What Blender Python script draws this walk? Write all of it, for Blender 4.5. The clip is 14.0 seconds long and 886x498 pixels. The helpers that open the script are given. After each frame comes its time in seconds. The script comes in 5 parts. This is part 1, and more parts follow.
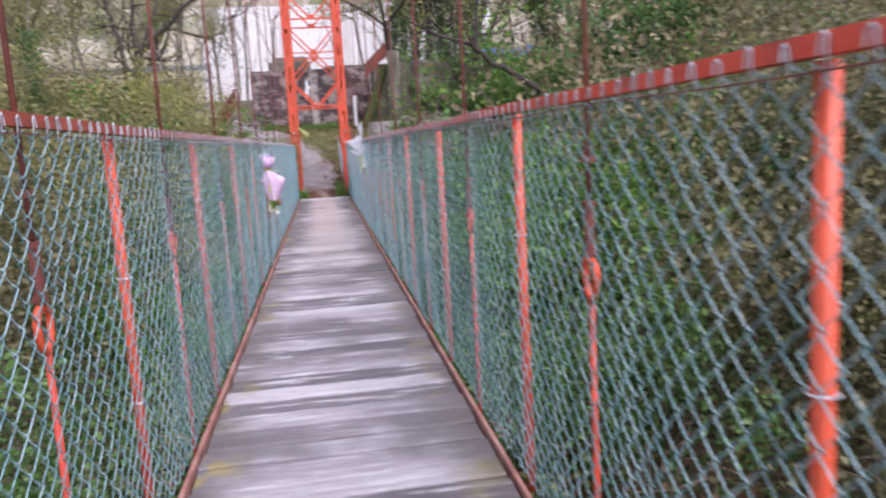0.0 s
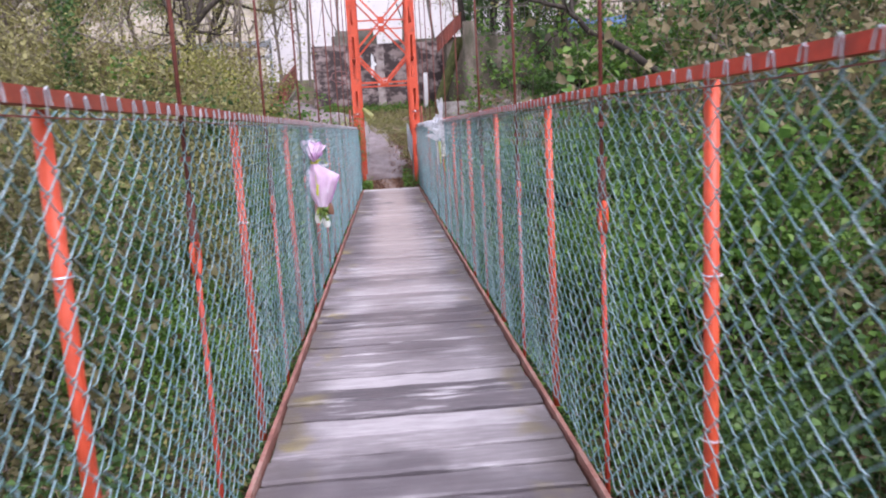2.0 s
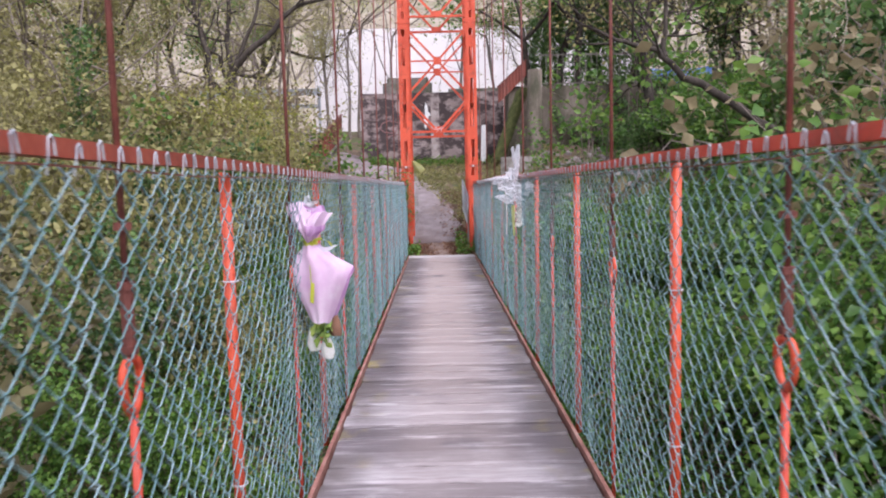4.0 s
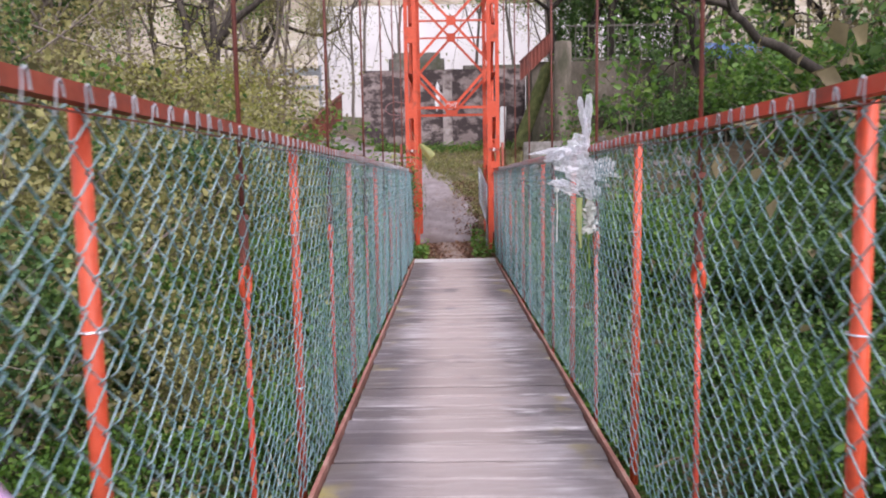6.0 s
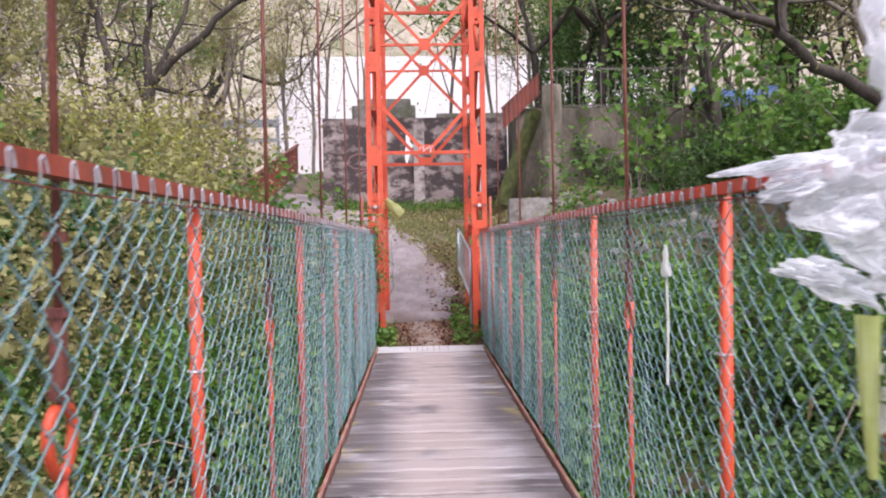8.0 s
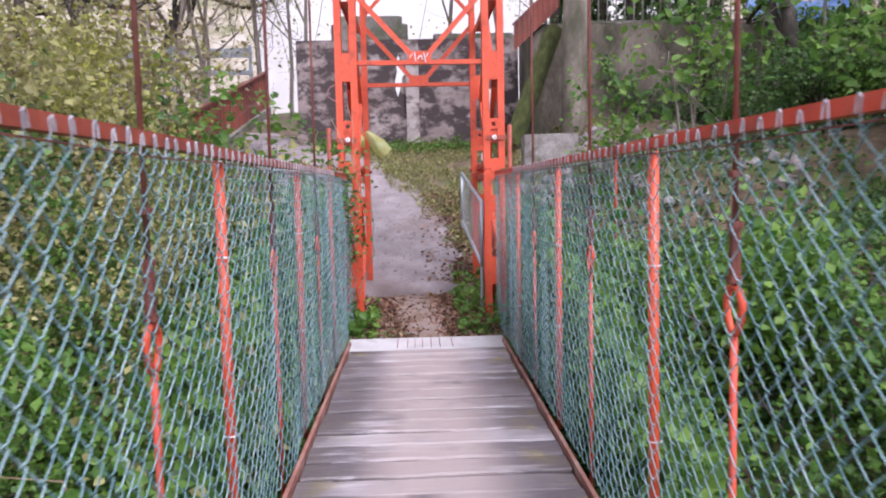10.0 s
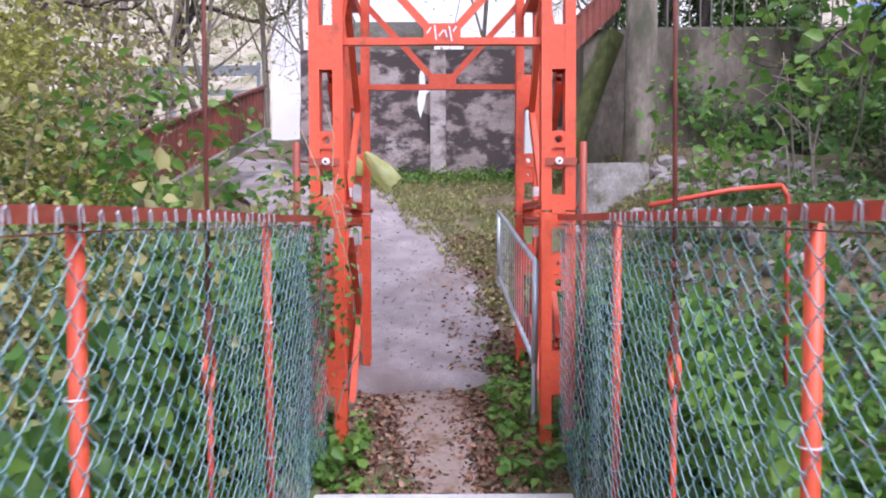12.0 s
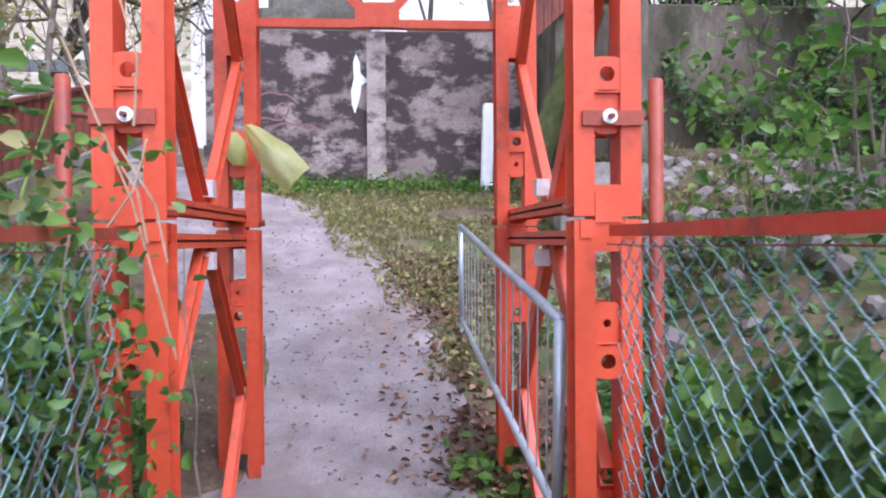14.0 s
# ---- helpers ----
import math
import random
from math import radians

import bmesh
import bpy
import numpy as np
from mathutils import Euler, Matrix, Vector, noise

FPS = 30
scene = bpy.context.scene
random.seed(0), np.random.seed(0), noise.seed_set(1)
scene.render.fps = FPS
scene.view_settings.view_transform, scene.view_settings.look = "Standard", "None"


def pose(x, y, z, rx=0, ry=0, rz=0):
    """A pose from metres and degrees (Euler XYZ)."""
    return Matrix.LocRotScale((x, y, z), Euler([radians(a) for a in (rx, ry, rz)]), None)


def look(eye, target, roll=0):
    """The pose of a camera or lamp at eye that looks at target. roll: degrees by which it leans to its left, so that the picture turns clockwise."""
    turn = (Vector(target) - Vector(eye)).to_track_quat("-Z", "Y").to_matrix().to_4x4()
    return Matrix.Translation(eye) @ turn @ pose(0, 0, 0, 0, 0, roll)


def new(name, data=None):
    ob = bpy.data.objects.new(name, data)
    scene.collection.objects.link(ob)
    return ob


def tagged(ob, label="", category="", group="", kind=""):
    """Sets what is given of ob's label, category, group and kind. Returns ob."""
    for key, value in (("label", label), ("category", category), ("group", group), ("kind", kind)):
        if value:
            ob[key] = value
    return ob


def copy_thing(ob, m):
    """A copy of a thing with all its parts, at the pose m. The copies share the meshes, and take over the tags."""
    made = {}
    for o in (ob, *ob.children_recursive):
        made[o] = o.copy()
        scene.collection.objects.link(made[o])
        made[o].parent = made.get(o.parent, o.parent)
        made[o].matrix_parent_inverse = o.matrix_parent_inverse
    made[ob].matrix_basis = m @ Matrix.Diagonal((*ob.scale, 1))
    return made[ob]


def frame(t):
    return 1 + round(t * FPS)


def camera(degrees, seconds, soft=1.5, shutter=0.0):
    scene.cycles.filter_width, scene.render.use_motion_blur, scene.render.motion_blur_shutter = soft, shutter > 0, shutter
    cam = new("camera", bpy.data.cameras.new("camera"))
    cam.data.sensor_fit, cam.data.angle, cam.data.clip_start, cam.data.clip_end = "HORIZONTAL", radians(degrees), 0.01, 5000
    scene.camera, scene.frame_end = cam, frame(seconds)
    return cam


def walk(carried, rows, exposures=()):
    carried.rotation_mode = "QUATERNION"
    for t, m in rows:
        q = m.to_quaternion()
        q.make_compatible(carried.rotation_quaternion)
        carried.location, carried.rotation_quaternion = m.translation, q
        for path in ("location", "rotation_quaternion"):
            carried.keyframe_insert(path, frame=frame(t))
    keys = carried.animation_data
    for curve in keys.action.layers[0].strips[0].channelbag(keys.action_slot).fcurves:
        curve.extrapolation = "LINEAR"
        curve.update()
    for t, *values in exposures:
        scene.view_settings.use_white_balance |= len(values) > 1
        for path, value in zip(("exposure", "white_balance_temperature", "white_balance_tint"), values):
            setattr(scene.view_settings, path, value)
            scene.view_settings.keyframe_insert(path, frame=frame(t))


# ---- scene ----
cam = camera(61.1, 14.0, soft=2.0, shutter=0.3)

PATH = [
    (0, (-0.006, -2.241, 1.273), (0.294, -0.284, 0.989), -3.3),
    (0.5, (-0.044, -1.584, 1.276), (0.033, 0.402, 1.05), -3.0),
    (1, (-0.082, -0.919, 1.284), (0.015, 1.065, 1.054), -2.2),
    (1.5, (-0.061, -0.171, 1.283), (-0.063, 1.811, 1.02), -3.9),
    (2, (-0.048, 0.513, 1.279), (0.084, 2.483, 0.961), -3.1),
    (2.5, (-0.036, 1.204, 1.271), (0.034, 3.189, 1.034), -5.0),
    (3, (-0.013, 1.843, 1.277), (0.237, 3.821, 1.12), -2.9),
    (3.5, (-0.05, 2.508, 1.301), (-0.009, 4.501, 1.143), -1.7),
    (6, (-0.071, 5.817, 1.223), (-0.09, 7.809, 1.039), -1.0),
    (6.5, (-0.042, 6.499, 1.216), (0.03, 8.49, 1.044), -2.3),
    (7, (-0.066, 7.212, 1.23), (0.013, 9.21, 1.171), 0.1),
    (7.5, (-0.084, 7.811, 1.239), (-0.006, 9.809, 1.176), -1.3),
    (8, (-0.117, 8.494, 1.25), (-0.053, 10.493, 1.228), -1.0),
    (10.5, (-0.051, 11.883, 1.254), (0.017, 13.874, 1.074), -1.3),
    (11, (-0.039, 12.562, 1.327), (-0.061, 14.56, 1.238), -1.4),
    (11.5, (-0.007, 13.179, 1.324), (0.118, 15.172, 1.222), -0.7),
    (12, (0.003, 13.757, 1.359), (0.002, 15.756, 1.283), -0.2),
    (12.5, (0.031, 14.308, 1.349), (0.125, 16.304, 1.287), 0.8),
    (13, (0.041, 14.898, 1.345), (0.108, 16.896, 1.295), 0.5),
    (13.5, (0.01, 15.449, 1.341), (0.157, 17.444, 1.311), 0.2),
    (14, (0.03, 15.951, 1.355), (0.182, 17.945, 1.328), -0.5),
]
ROWS = [(t, look(eye, target, lean)) for t, eye, target, lean in PATH]
walk(cam, ROWS, [(0, 1.36, 5960, 23), (2.5, 1.35, 6000, 23), (5.9, 1.26, 6250, 21), (6.7, 1.5, 6220, 21), (8, 1.53, 6220, 21), (11, 1.53, 5780, 23), (12, 1.63, 5680, 22), (14, 1.68, 5500, 20)])

# ---- world and light ----
world = bpy.data.worlds.new("world")
scene.world = world
world.use_nodes = True
wn, wl = world.node_tree.nodes, world.node_tree.links
sky = wn.new("ShaderNodeTexSky")
sky.sky_type = "NISHITA"
sky.sun_disc = False
sky.sun_elevation, sky.sun_rotation = radians(48), radians(150)
sky.air_density, sky.dust_density = 1.0, 1.0
grey = wn.new("ShaderNodeHueSaturation")          # overcast: the cloud takes the blue out
grey.inputs["Saturation"].default_value = 0.16
wl.new(sky.outputs[0], grey.inputs["Color"])
wl.new(grey.outputs[0], wn["Background"].inputs[0])
wn["Background"].inputs[1].default_value = 0.15
sun = new("sun", bpy.data.lights.new("sun", "SUN"))
sun.data.energy, sun.data.angle, sun.data.color = 1.2, radians(25), (1.0, 0.95, 0.95)
sun.matrix_world = look((4, -6, 12), (0, 0, 0))


# ---- materials ----


def mat(name, stops, scale=6.0, rough=0.7, metal=0.0, bump=0.25, fine=60.0, stretch=(1, 1, 1), random_mix=0.0,
        dirt=None, dirt_scale=2.0, dirt_at=(0.5, 0.65), translucent=0.0, detail=6.0, spec=0.4, island=False):
    """Ramp over large and fine noise, dirt patches, optional random shift per object or per island."""
    m = bpy.data.materials.new(name)
    m.use_nodes = True
    n, l = m.node_tree.nodes, m.node_tree.links
    b = n["Principled BSDF"]
    b.inputs["Metallic"].default_value = metal
    b.inputs["Specular IOR Level"].default_value = spec
    co = n.new("ShaderNodeTexCoord")
    geo = n.new("ShaderNodeNewGeometry")
    mp = n.new("ShaderNodeMapping")
    mp.inputs["Scale"].default_value = stretch
    l.new(geo.outputs["Position"], mp.inputs["Vector"])
    big, small = n.new("ShaderNodeTexNoise"), n.new("ShaderNodeTexNoise")
    big.inputs["Scale"].default_value, big.inputs["Detail"].default_value = scale, detail
    small.inputs["Scale"].default_value, small.inputs["Detail"].default_value = fine, 4
    l.new(mp.outputs[0], big.inputs["Vector"])
    l.new(mp.outputs[0], small.inputs["Vector"])
    add = n.new("ShaderNodeMix")
    add.inputs[0].default_value = 0.35
    l.new(big.outputs[0], add.inputs[2])
    l.new(small.outputs[0], add.inputs[3])
    value = add.outputs[0]
    if random_mix:
        mix = n.new("ShaderNodeMix")
        mix.inputs[0].default_value = random_mix
        l.new(value, mix.inputs[2])
        if island:
            l.new(geo.outputs["Random Per Island"], mix.inputs[3])
        else:
            info = n.new("ShaderNodeObjectInfo")
            l.new(info.outputs["Random"], mix.inputs[3])
        value = mix.outputs[0]
    ramp = n.new("ShaderNodeValToRGB")
    e = ramp.color_ramp.elements
    lo, hi = (0.32, 0.68) if not random_mix else (0.2, 0.8)
    for i, c in enumerate(stops):
        p = lo + (hi - lo) * i / max(1, len(stops) - 1)
        el = e[i] if i < 2 else e.new(p)
        el.position, el.color = p, (*c, 1)
    l.new(value, ramp.inputs[0])
    colour = ramp.outputs[0]
    rough_to = b.inputs["Roughness"]
    rough_to.default_value = rough
    if dirt:
        patch = n.new("ShaderNodeTexNoise")
        patch.inputs["Scale"].default_value, patch.inputs["Detail"].default_value = dirt_scale, 8
        patch.inputs["Roughness"].default_value = 0.65
        l.new(mp.outputs[0], patch.inputs["Vector"])
        edge = n.new("ShaderNodeMapRange")
        edge.inputs[1].default_value, edge.inputs[2].default_value = dirt_at
        l.new(patch.outputs[0], edge.inputs[0])
        over = n.new("ShaderNodeMix")
        over.data_type = "RGBA"
        l.new(edge.outputs[0], over.inputs[0])
        l.new(colour, over.inputs[6])
        over.inputs[7].default_value = (*dirt, 1)
        colour = over.outputs[2]
    l.new(colour, b.inputs["Base Color"])
    if bump:
        bp = n.new("ShaderNodeBump")
        bp.inputs["Strength"].default_value, bp.inputs["Distance"].default_value = bump, 0.01
        l.new(add.outputs[0], bp.inputs["Height"])
        l.new(bp.outputs[0], b.inputs["Normal"])
    if translucent:
        tr, ms = n.new("ShaderNodeBsdfTranslucent"), n.new("ShaderNodeMixShader")
        ms.inputs[0].default_value = translucent
        l.new(colour, tr.inputs[0])
        l.new(b.outputs[0], ms.inputs[1])
        l.new(tr.outputs[0], ms.inputs[2])
        l.new(ms.outputs[0], n["Material Output"].inputs[0])
    return m


# Weathered grey, with the sky's reflection painted in as a slight purple tint.
M_PLANK = mat("weathered_plank", [(0.042, 0.034, 0.039), (0.135, 0.115, 0.124), (0.28, 0.25, 0.26), (0.50, 0.465, 0.475)], 4, 0.6, 0, 0.9, 15,
              (1.2, 11, 5), 0.44, dirt=(0.45, 0.42, 0.43), dirt_scale=1.5, dirt_at=(0.53, 0.63), spec=0.6)


def plank_stains(m):
    """Sandy tread along the middle towards the bank, yellow lichen by the edges, dark damp patches, and broken
    darkening towards the edges.
    """
    n, l = m.node_tree.nodes, m.node_tree.links
    b = n["Principled BSDF"]
    colour = b.inputs["Base Color"].links[0].from_socket
    geo = n.new("ShaderNodeNewGeometry")
    xyz = n.new("ShaderNodeSeparateXYZ")
    l.new(geo.outputs["Position"], xyz.inputs[0])
    side = n.new("ShaderNodeMath")
    side.operation = "ABSOLUTE"
    l.new(xyz.outputs[0], side.inputs[0])

    def span(source, a, c, lo=0.0, hi=1.0):
        r = n.new("ShaderNodeMapRange")
        r.interpolation_type = "SMOOTHSTEP"
        for k, v in enumerate((a, c, lo, hi)):
            r.inputs[k + 1].default_value = v
        l.new(source, r.inputs[0])
        return r.outputs[0]

    def patch(scale, a, c, seed):
        t = n.new("ShaderNodeTexNoise")
        t.noise_dimensions = "4D"
        t.inputs["W"].default_value, t.inputs["Scale"].default_value = seed, scale
        t.inputs["Detail"].default_value = 6
        l.new(geo.outputs["Position"], t.inputs["Vector"])
        return span(t.outputs[0], a, c)

    def times(p, q):
        k = n.new("ShaderNodeMath")
        k.operation = "MULTIPLY"
        l.new(p, k.inputs[0])
        l.new(q, k.inputs[1])
        return k.outputs[0]

    for mask, c in ((patch(1.1, 0.48, 0.64, 7.0), (0.085, 0.07, 0.078)),
                    (times(times(span(side.outputs[0], 0.46, 0.12), span(xyz.outputs[1], 3.5, 11.0)), patch(3.5, 0.22, 0.48, 1.0)), (0.365, 0.30, 0.28)),
                    (times(span(side.outputs[0], 0.36, 0.56), patch(4.5, 0.52, 0.66, 3.0)), (0.27, 0.22, 0.06)),
                    (times(span(side.outputs[0], 0.34, 0.58), patch(2.2, 0.38, 0.55, 5.0)), (0.10, 0.082, 0.078))):
        mix = n.new("ShaderNodeMix")
        mix.data_type = "RGBA"
        f = n.new("ShaderNodeMath")
        f.operation = "MULTIPLY"
        f.inputs[1].default_value = 0.85
        l.new(mask, f.inputs[0])
        l.new(f.outputs[0], mix.inputs[0])
        l.new(colour, mix.inputs[6])
        mix.inputs[7].default_value = (*c, 1)
        colour = mix.outputs[2]
    l.new(colour, b.inputs["Base Color"])


plank_stains(M_PLANK)
M_ORANGE = mat("orange_steel_paint", [(0.50, 0.06, 0.022), (0.60, 0.08, 0.032), (0.66, 0.105, 0.045)], 3, 0.45, 0, 0.12, 40,
               dirt=(0.26, 0.055, 0.03), dirt_scale=7, dirt_at=(0.54, 0.72))
M_BROWNRED = mat("faded_red_oxide", [(0.20, 0.045, 0.03), (0.30, 0.06, 0.035), (0.36, 0.09, 0.055)], 5, 0.55, 0, 0.2, 60,
                 dirt=(0.12, 0.06, 0.045), dirt_scale=6, dirt_at=(0.55, 0.75))
M_RAIL = mat("red_rail_paint", [(0.44, 0.045, 0.025), (0.56, 0.065, 0.035), (0.52, 0.09, 0.055)], 6, 0.5, 0, 0.2, 70,
             dirt=(0.16, 0.05, 0.04), dirt_scale=5, dirt_at=(0.5, 0.7))
M_KERB = mat("rusty_kerb", [(0.17, 0.075, 0.06), (0.29, 0.13, 0.10), (0.38, 0.25, 0.21)], 6, 0.7, 0, 0.3, 60)
M_ROD = mat("rusty_rod", [(0.10, 0.035, 0.03), (0.17, 0.055, 0.042), (0.24, 0.08, 0.055)], 12, 0.6, 0.2, 0.3, 90)
# Green-blue coating; the pale blue-grey last stop paints in its highlights.
M_WIRE = mat("green_coated_wire", [(0.03, 0.09, 0.095), (0.13, 0.25, 0.265), (0.37, 0.47, 0.50)], 30, 0.3, 0.0, 0.0, 120,
             random_mix=0.3, island=True, spec=0.8)
M_LOOP = mat("bare_wire_loop", [(0.33, 0.36, 0.4), (0.5, 0.53, 0.57), (0.62, 0.64, 0.68)], 20, 0.35, 0.4, 0.0, 50)
M_GALV = mat("galvanised_tube", [(0.36, 0.4, 0.45), (0.46, 0.5, 0.55), (0.56, 0.6, 0.64)], 8, 0.4, 0.5, 0.1, 80)
M_CONC = mat("pale_concrete", [(0.40, 0.385, 0.385), (0.50, 0.485, 0.485), (0.60, 0.585, 0.585)], 4, 0.85, 0, 0.4, 50,
             dirt=(0.36, 0.34, 0.32), dirt_scale=4, dirt_at=(0.55, 0.7))
M_WALL = mat("stained_wall", [(0.19, 0.145, 0.135), (0.29, 0.23, 0.215), (0.46, 0.39, 0.375)], 1.6, 0.9, 0, 0.6, 25, (1, 1, 1.5),
             dirt=(0.062, 0.046, 0.045), dirt_scale=2.3, dirt_at=(0.42, 0.53))
M_PIER = mat("stained_pier", [(0.26, 0.21, 0.195), (0.37, 0.31, 0.29), (0.50, 0.44, 0.425)], 2.2, 0.9, 0, 0.6, 25, (1, 1, 1.5),
             dirt=(0.12, 0.09, 0.085), dirt_scale=2.0, dirt_at=(0.52, 0.62))
M_SCRAWL = mat("faded_red_spray", [(0.17, 0.10, 0.10), (0.24, 0.125, 0.125), (0.28, 0.18, 0.17)], 9, 0.9, 0, 0.2, 40)
M_DARKWALL = mat("dark_retaining_wall", [(0.10, 0.09, 0.08), (0.17, 0.155, 0.135), (0.27, 0.25, 0.22)], 2, 0.9, 0, 0.7, 20,
                 dirt=(0.07, 0.08, 0.04), dirt_scale=1.2)
M_MOSS = mat("moss", [(0.03, 0.038, 0.012), (0.065, 0.075, 0.022), (0.12, 0.13, 0.045)], 7, 0.95, 0, 0.8, 90)
M_PATH = mat("worn_path", [(0.17, 0.14, 0.142), (0.255, 0.215, 0.22), (0.36, 0.315, 0.315)], 3.5, 0.9, 0, 1.0, 70,
             dirt=(0.17, 0.13, 0.12), dirt_scale=1.1, dirt_at=(0.48, 0.70))
M_SOIL = mat("leafy_soil", [(0.055, 0.04, 0.027), (0.11, 0.077, 0.05), (0.20, 0.145, 0.095)], 5, 0.95, 0, 1.0, 40,
             dirt=(0.08, 0.11, 0.03), dirt_scale=0.9, dirt_at=(0.48, 0.62))
M_PLASTER = mat("white_plaster", [(0.68, 0.65, 0.65), (0.75, 0.72, 0.72), (0.80, 0.77, 0.77)], 1, 0.85, 0, 0.1, 30)
M_HILL = mat("far_hillside", [(0.17, 0.14, 0.10), (0.28, 0.24, 0.18), (0.39, 0.35, 0.295)], 0.5, 1, 0, 0, 3,
             dirt=(0.15, 0.15, 0.08), dirt_scale=0.35, dirt_at=(0.50, 0.66))
M_BARK = mat("bark", [(0.022, 0.018, 0.015), (0.052, 0.042, 0.034), (0.10, 0.085, 0.07)], 8, 0.95, 0, 0.9, 40, (1, 1, 0.3))
M_BARKPALE = mat("pale_bark", [(0.13, 0.105, 0.09), (0.2, 0.165, 0.14), (0.28, 0.24, 0.2)], 8, 0.95, 0, 0.8, 40, (1, 1, 0.3))
M_TWIG = mat("dry_twig", [(0.25, 0.17, 0.11), (0.38, 0.27, 0.18), (0.5, 0.38, 0.26)], 10, 0.9, 0, 0.3, 60)
M_IVY = mat("ivy_leaf", [(0.018, 0.045, 0.016), (0.055, 0.12, 0.036), (0.125, 0.225, 0.062), (0.21, 0.32, 0.095)], 1.2, 0.45, 0, 0.0, 30,
            random_mix=0.34, translucent=0.4, island=True)
M_LUSH = mat("fresh_leaf", [(0.035, 0.09, 0.02), (0.085, 0.19, 0.036), (0.16, 0.29, 0.05), (0.27, 0.38, 0.085)], 1.2, 0.5, 0, 0.0, 30,
             random_mix=0.34, translucent=0.45, island=True)
M_BROWNLEAF = mat("browning_leaf", [(0.08, 0.066, 0.04), (0.18, 0.145, 0.08), (0.29, 0.24, 0.13), (0.40, 0.34, 0.21)], 0.8, 0.7, 0, 0.0, 20,
                  random_mix=0.3, translucent=0.35, island=True)
M_OLIVE = mat("autumn_leaf", [(0.125, 0.115, 0.055), (0.235, 0.22, 0.09), (0.35, 0.33, 0.125), (0.49, 0.455, 0.195)], 0.8, 0.6, 0, 0.0, 20,
              random_mix=0.3, translucent=0.4, island=True)
M_DULL = mat("dull_gully_leaf", [(0.05, 0.045, 0.022), (0.115, 0.103, 0.048), (0.19, 0.172, 0.075), (0.29, 0.26, 0.12)], 0.8, 0.6, 0, 0.0, 20,
             random_mix=0.3, translucent=0.4, island=True)
M_YGREEN = mat("yellow_green_leaf", [(0.12, 0.14, 0.03), (0.24, 0.26, 0.055), (0.38, 0.38, 0.085), (0.50, 0.48, 0.15)], 1.3, 0.55, 0, 0.0, 20,
               random_mix=0.35, translucent=0.45, island=True)
M_DRY = mat("dry_leaf", [(0.085, 0.042, 0.028), (0.165, 0.078, 0.05), (0.26, 0.135, 0.085), (0.36, 0.23, 0.15)], 3, 0.8, 0, 0.0, 30,
            random_mix=0.65, translucent=0.15, island=True)
M_GRASS = mat("dry_grass", [(0.10, 0.14, 0.035), (0.19, 0.22, 0.07), (0.29, 0.27, 0.13), (0.40, 0.35, 0.22)], 1.5, 0.8, 0, 0.0, 20,
              random_mix=0.5, translucent=0.3, island=True)
M_WHITE = mat("white_paint", [(0.7, 0.7, 0.7), (0.78, 0.78, 0.78), (0.84, 0.84, 0.83)], 10, 0.7, 0, 0.2, 60)
M_PINK = mat("pink_paper", [(0.72, 0.49, 0.68), (0.80, 0.60, 0.76), (0.87, 0.74, 0.84)], 8, 0.5, 0, 0.1, 30, translucent=0.35)
# Purple-pink for the inner folds: the paper's shading is put into this colour.
M_LILAC_SHADE = mat("lilac_shaded_paper", [(0.52, 0.26, 0.52), (0.64, 0.38, 0.64), (0.72, 0.5, 0.71)], 8, 0.5, 0, 0.1, 30, translucent=0.35)
M_PETAL = mat("white_petal", [(0.72, 0.72, 0.66), (0.82, 0.82, 0.78), (0.86, 0.86, 0.84)], 20, 0.6, 0, 0, 60, translucent=0.3)
M_STEM = mat("green_stem", [(0.12, 0.2, 0.04), (0.22, 0.34, 0.07), (0.42, 0.5, 0.08)], 14, 0.5, 0, 0, 60)
M_YBAG = mat("yellow_green_plastic", [(0.50, 0.56, 0.16), (0.64, 0.69, 0.28), (0.72, 0.76, 0.42)], 6, 0.35, 0, 0.2, 40, translucent=0.45)
M_CLEAR = mat("clear_plastic_film", [(0.82, 0.83, 0.88), (0.90, 0.91, 0.94), (0.95, 0.95, 0.97)], 9, 0.3, 0, 0.3, 40, translucent=0.5, spec=0.5)
M_YELLOW = mat("lime_yellow_ribbon", [(0.46, 0.52, 0.04), (0.58, 0.62, 0.07), (0.66, 0.70, 0.14)], 10, 0.4, 0, 0, 60, translucent=0.3)
M_EARTH = mat("trodden_earth", [(0.19, 0.14, 0.115), (0.28, 0.22, 0.19), (0.38, 0.31, 0.27)], 5, 0.95, 0, 1.0, 60,
              dirt=(0.15, 0.09, 0.06), dirt_scale=5, dirt_at=(0.45, 0.65))
M_STONE = mat("pebble", [(0.14, 0.11, 0.105), (0.23, 0.20, 0.19), (0.36, 0.32, 0.31)], 8, 0.9, 0, 0.4, 50, random_mix=0.5, island=True)
M_STONEWORK = mat("rough_footing", [(0.20, 0.18, 0.16), (0.31, 0.285, 0.265), (0.47, 0.45, 0.44)], 4.5, 0.9, 0, 1.0, 30,
                 dirt=(0.10, 0.095, 0.06), dirt_scale=3.0, dirt_at=(0.48, 0.64))
M_BROWNWALL = mat("brown_stained_wall", [(0.085, 0.07, 0.053), (0.15, 0.125, 0.098), (0.25, 0.215, 0.175)], 2.2, 0.9, 0, 0.7, 25, (1, 1, 0.45),
                  dirt=(0.05, 0.048, 0.028), dirt_scale=1.6, dirt_at=(0.45, 0.62))
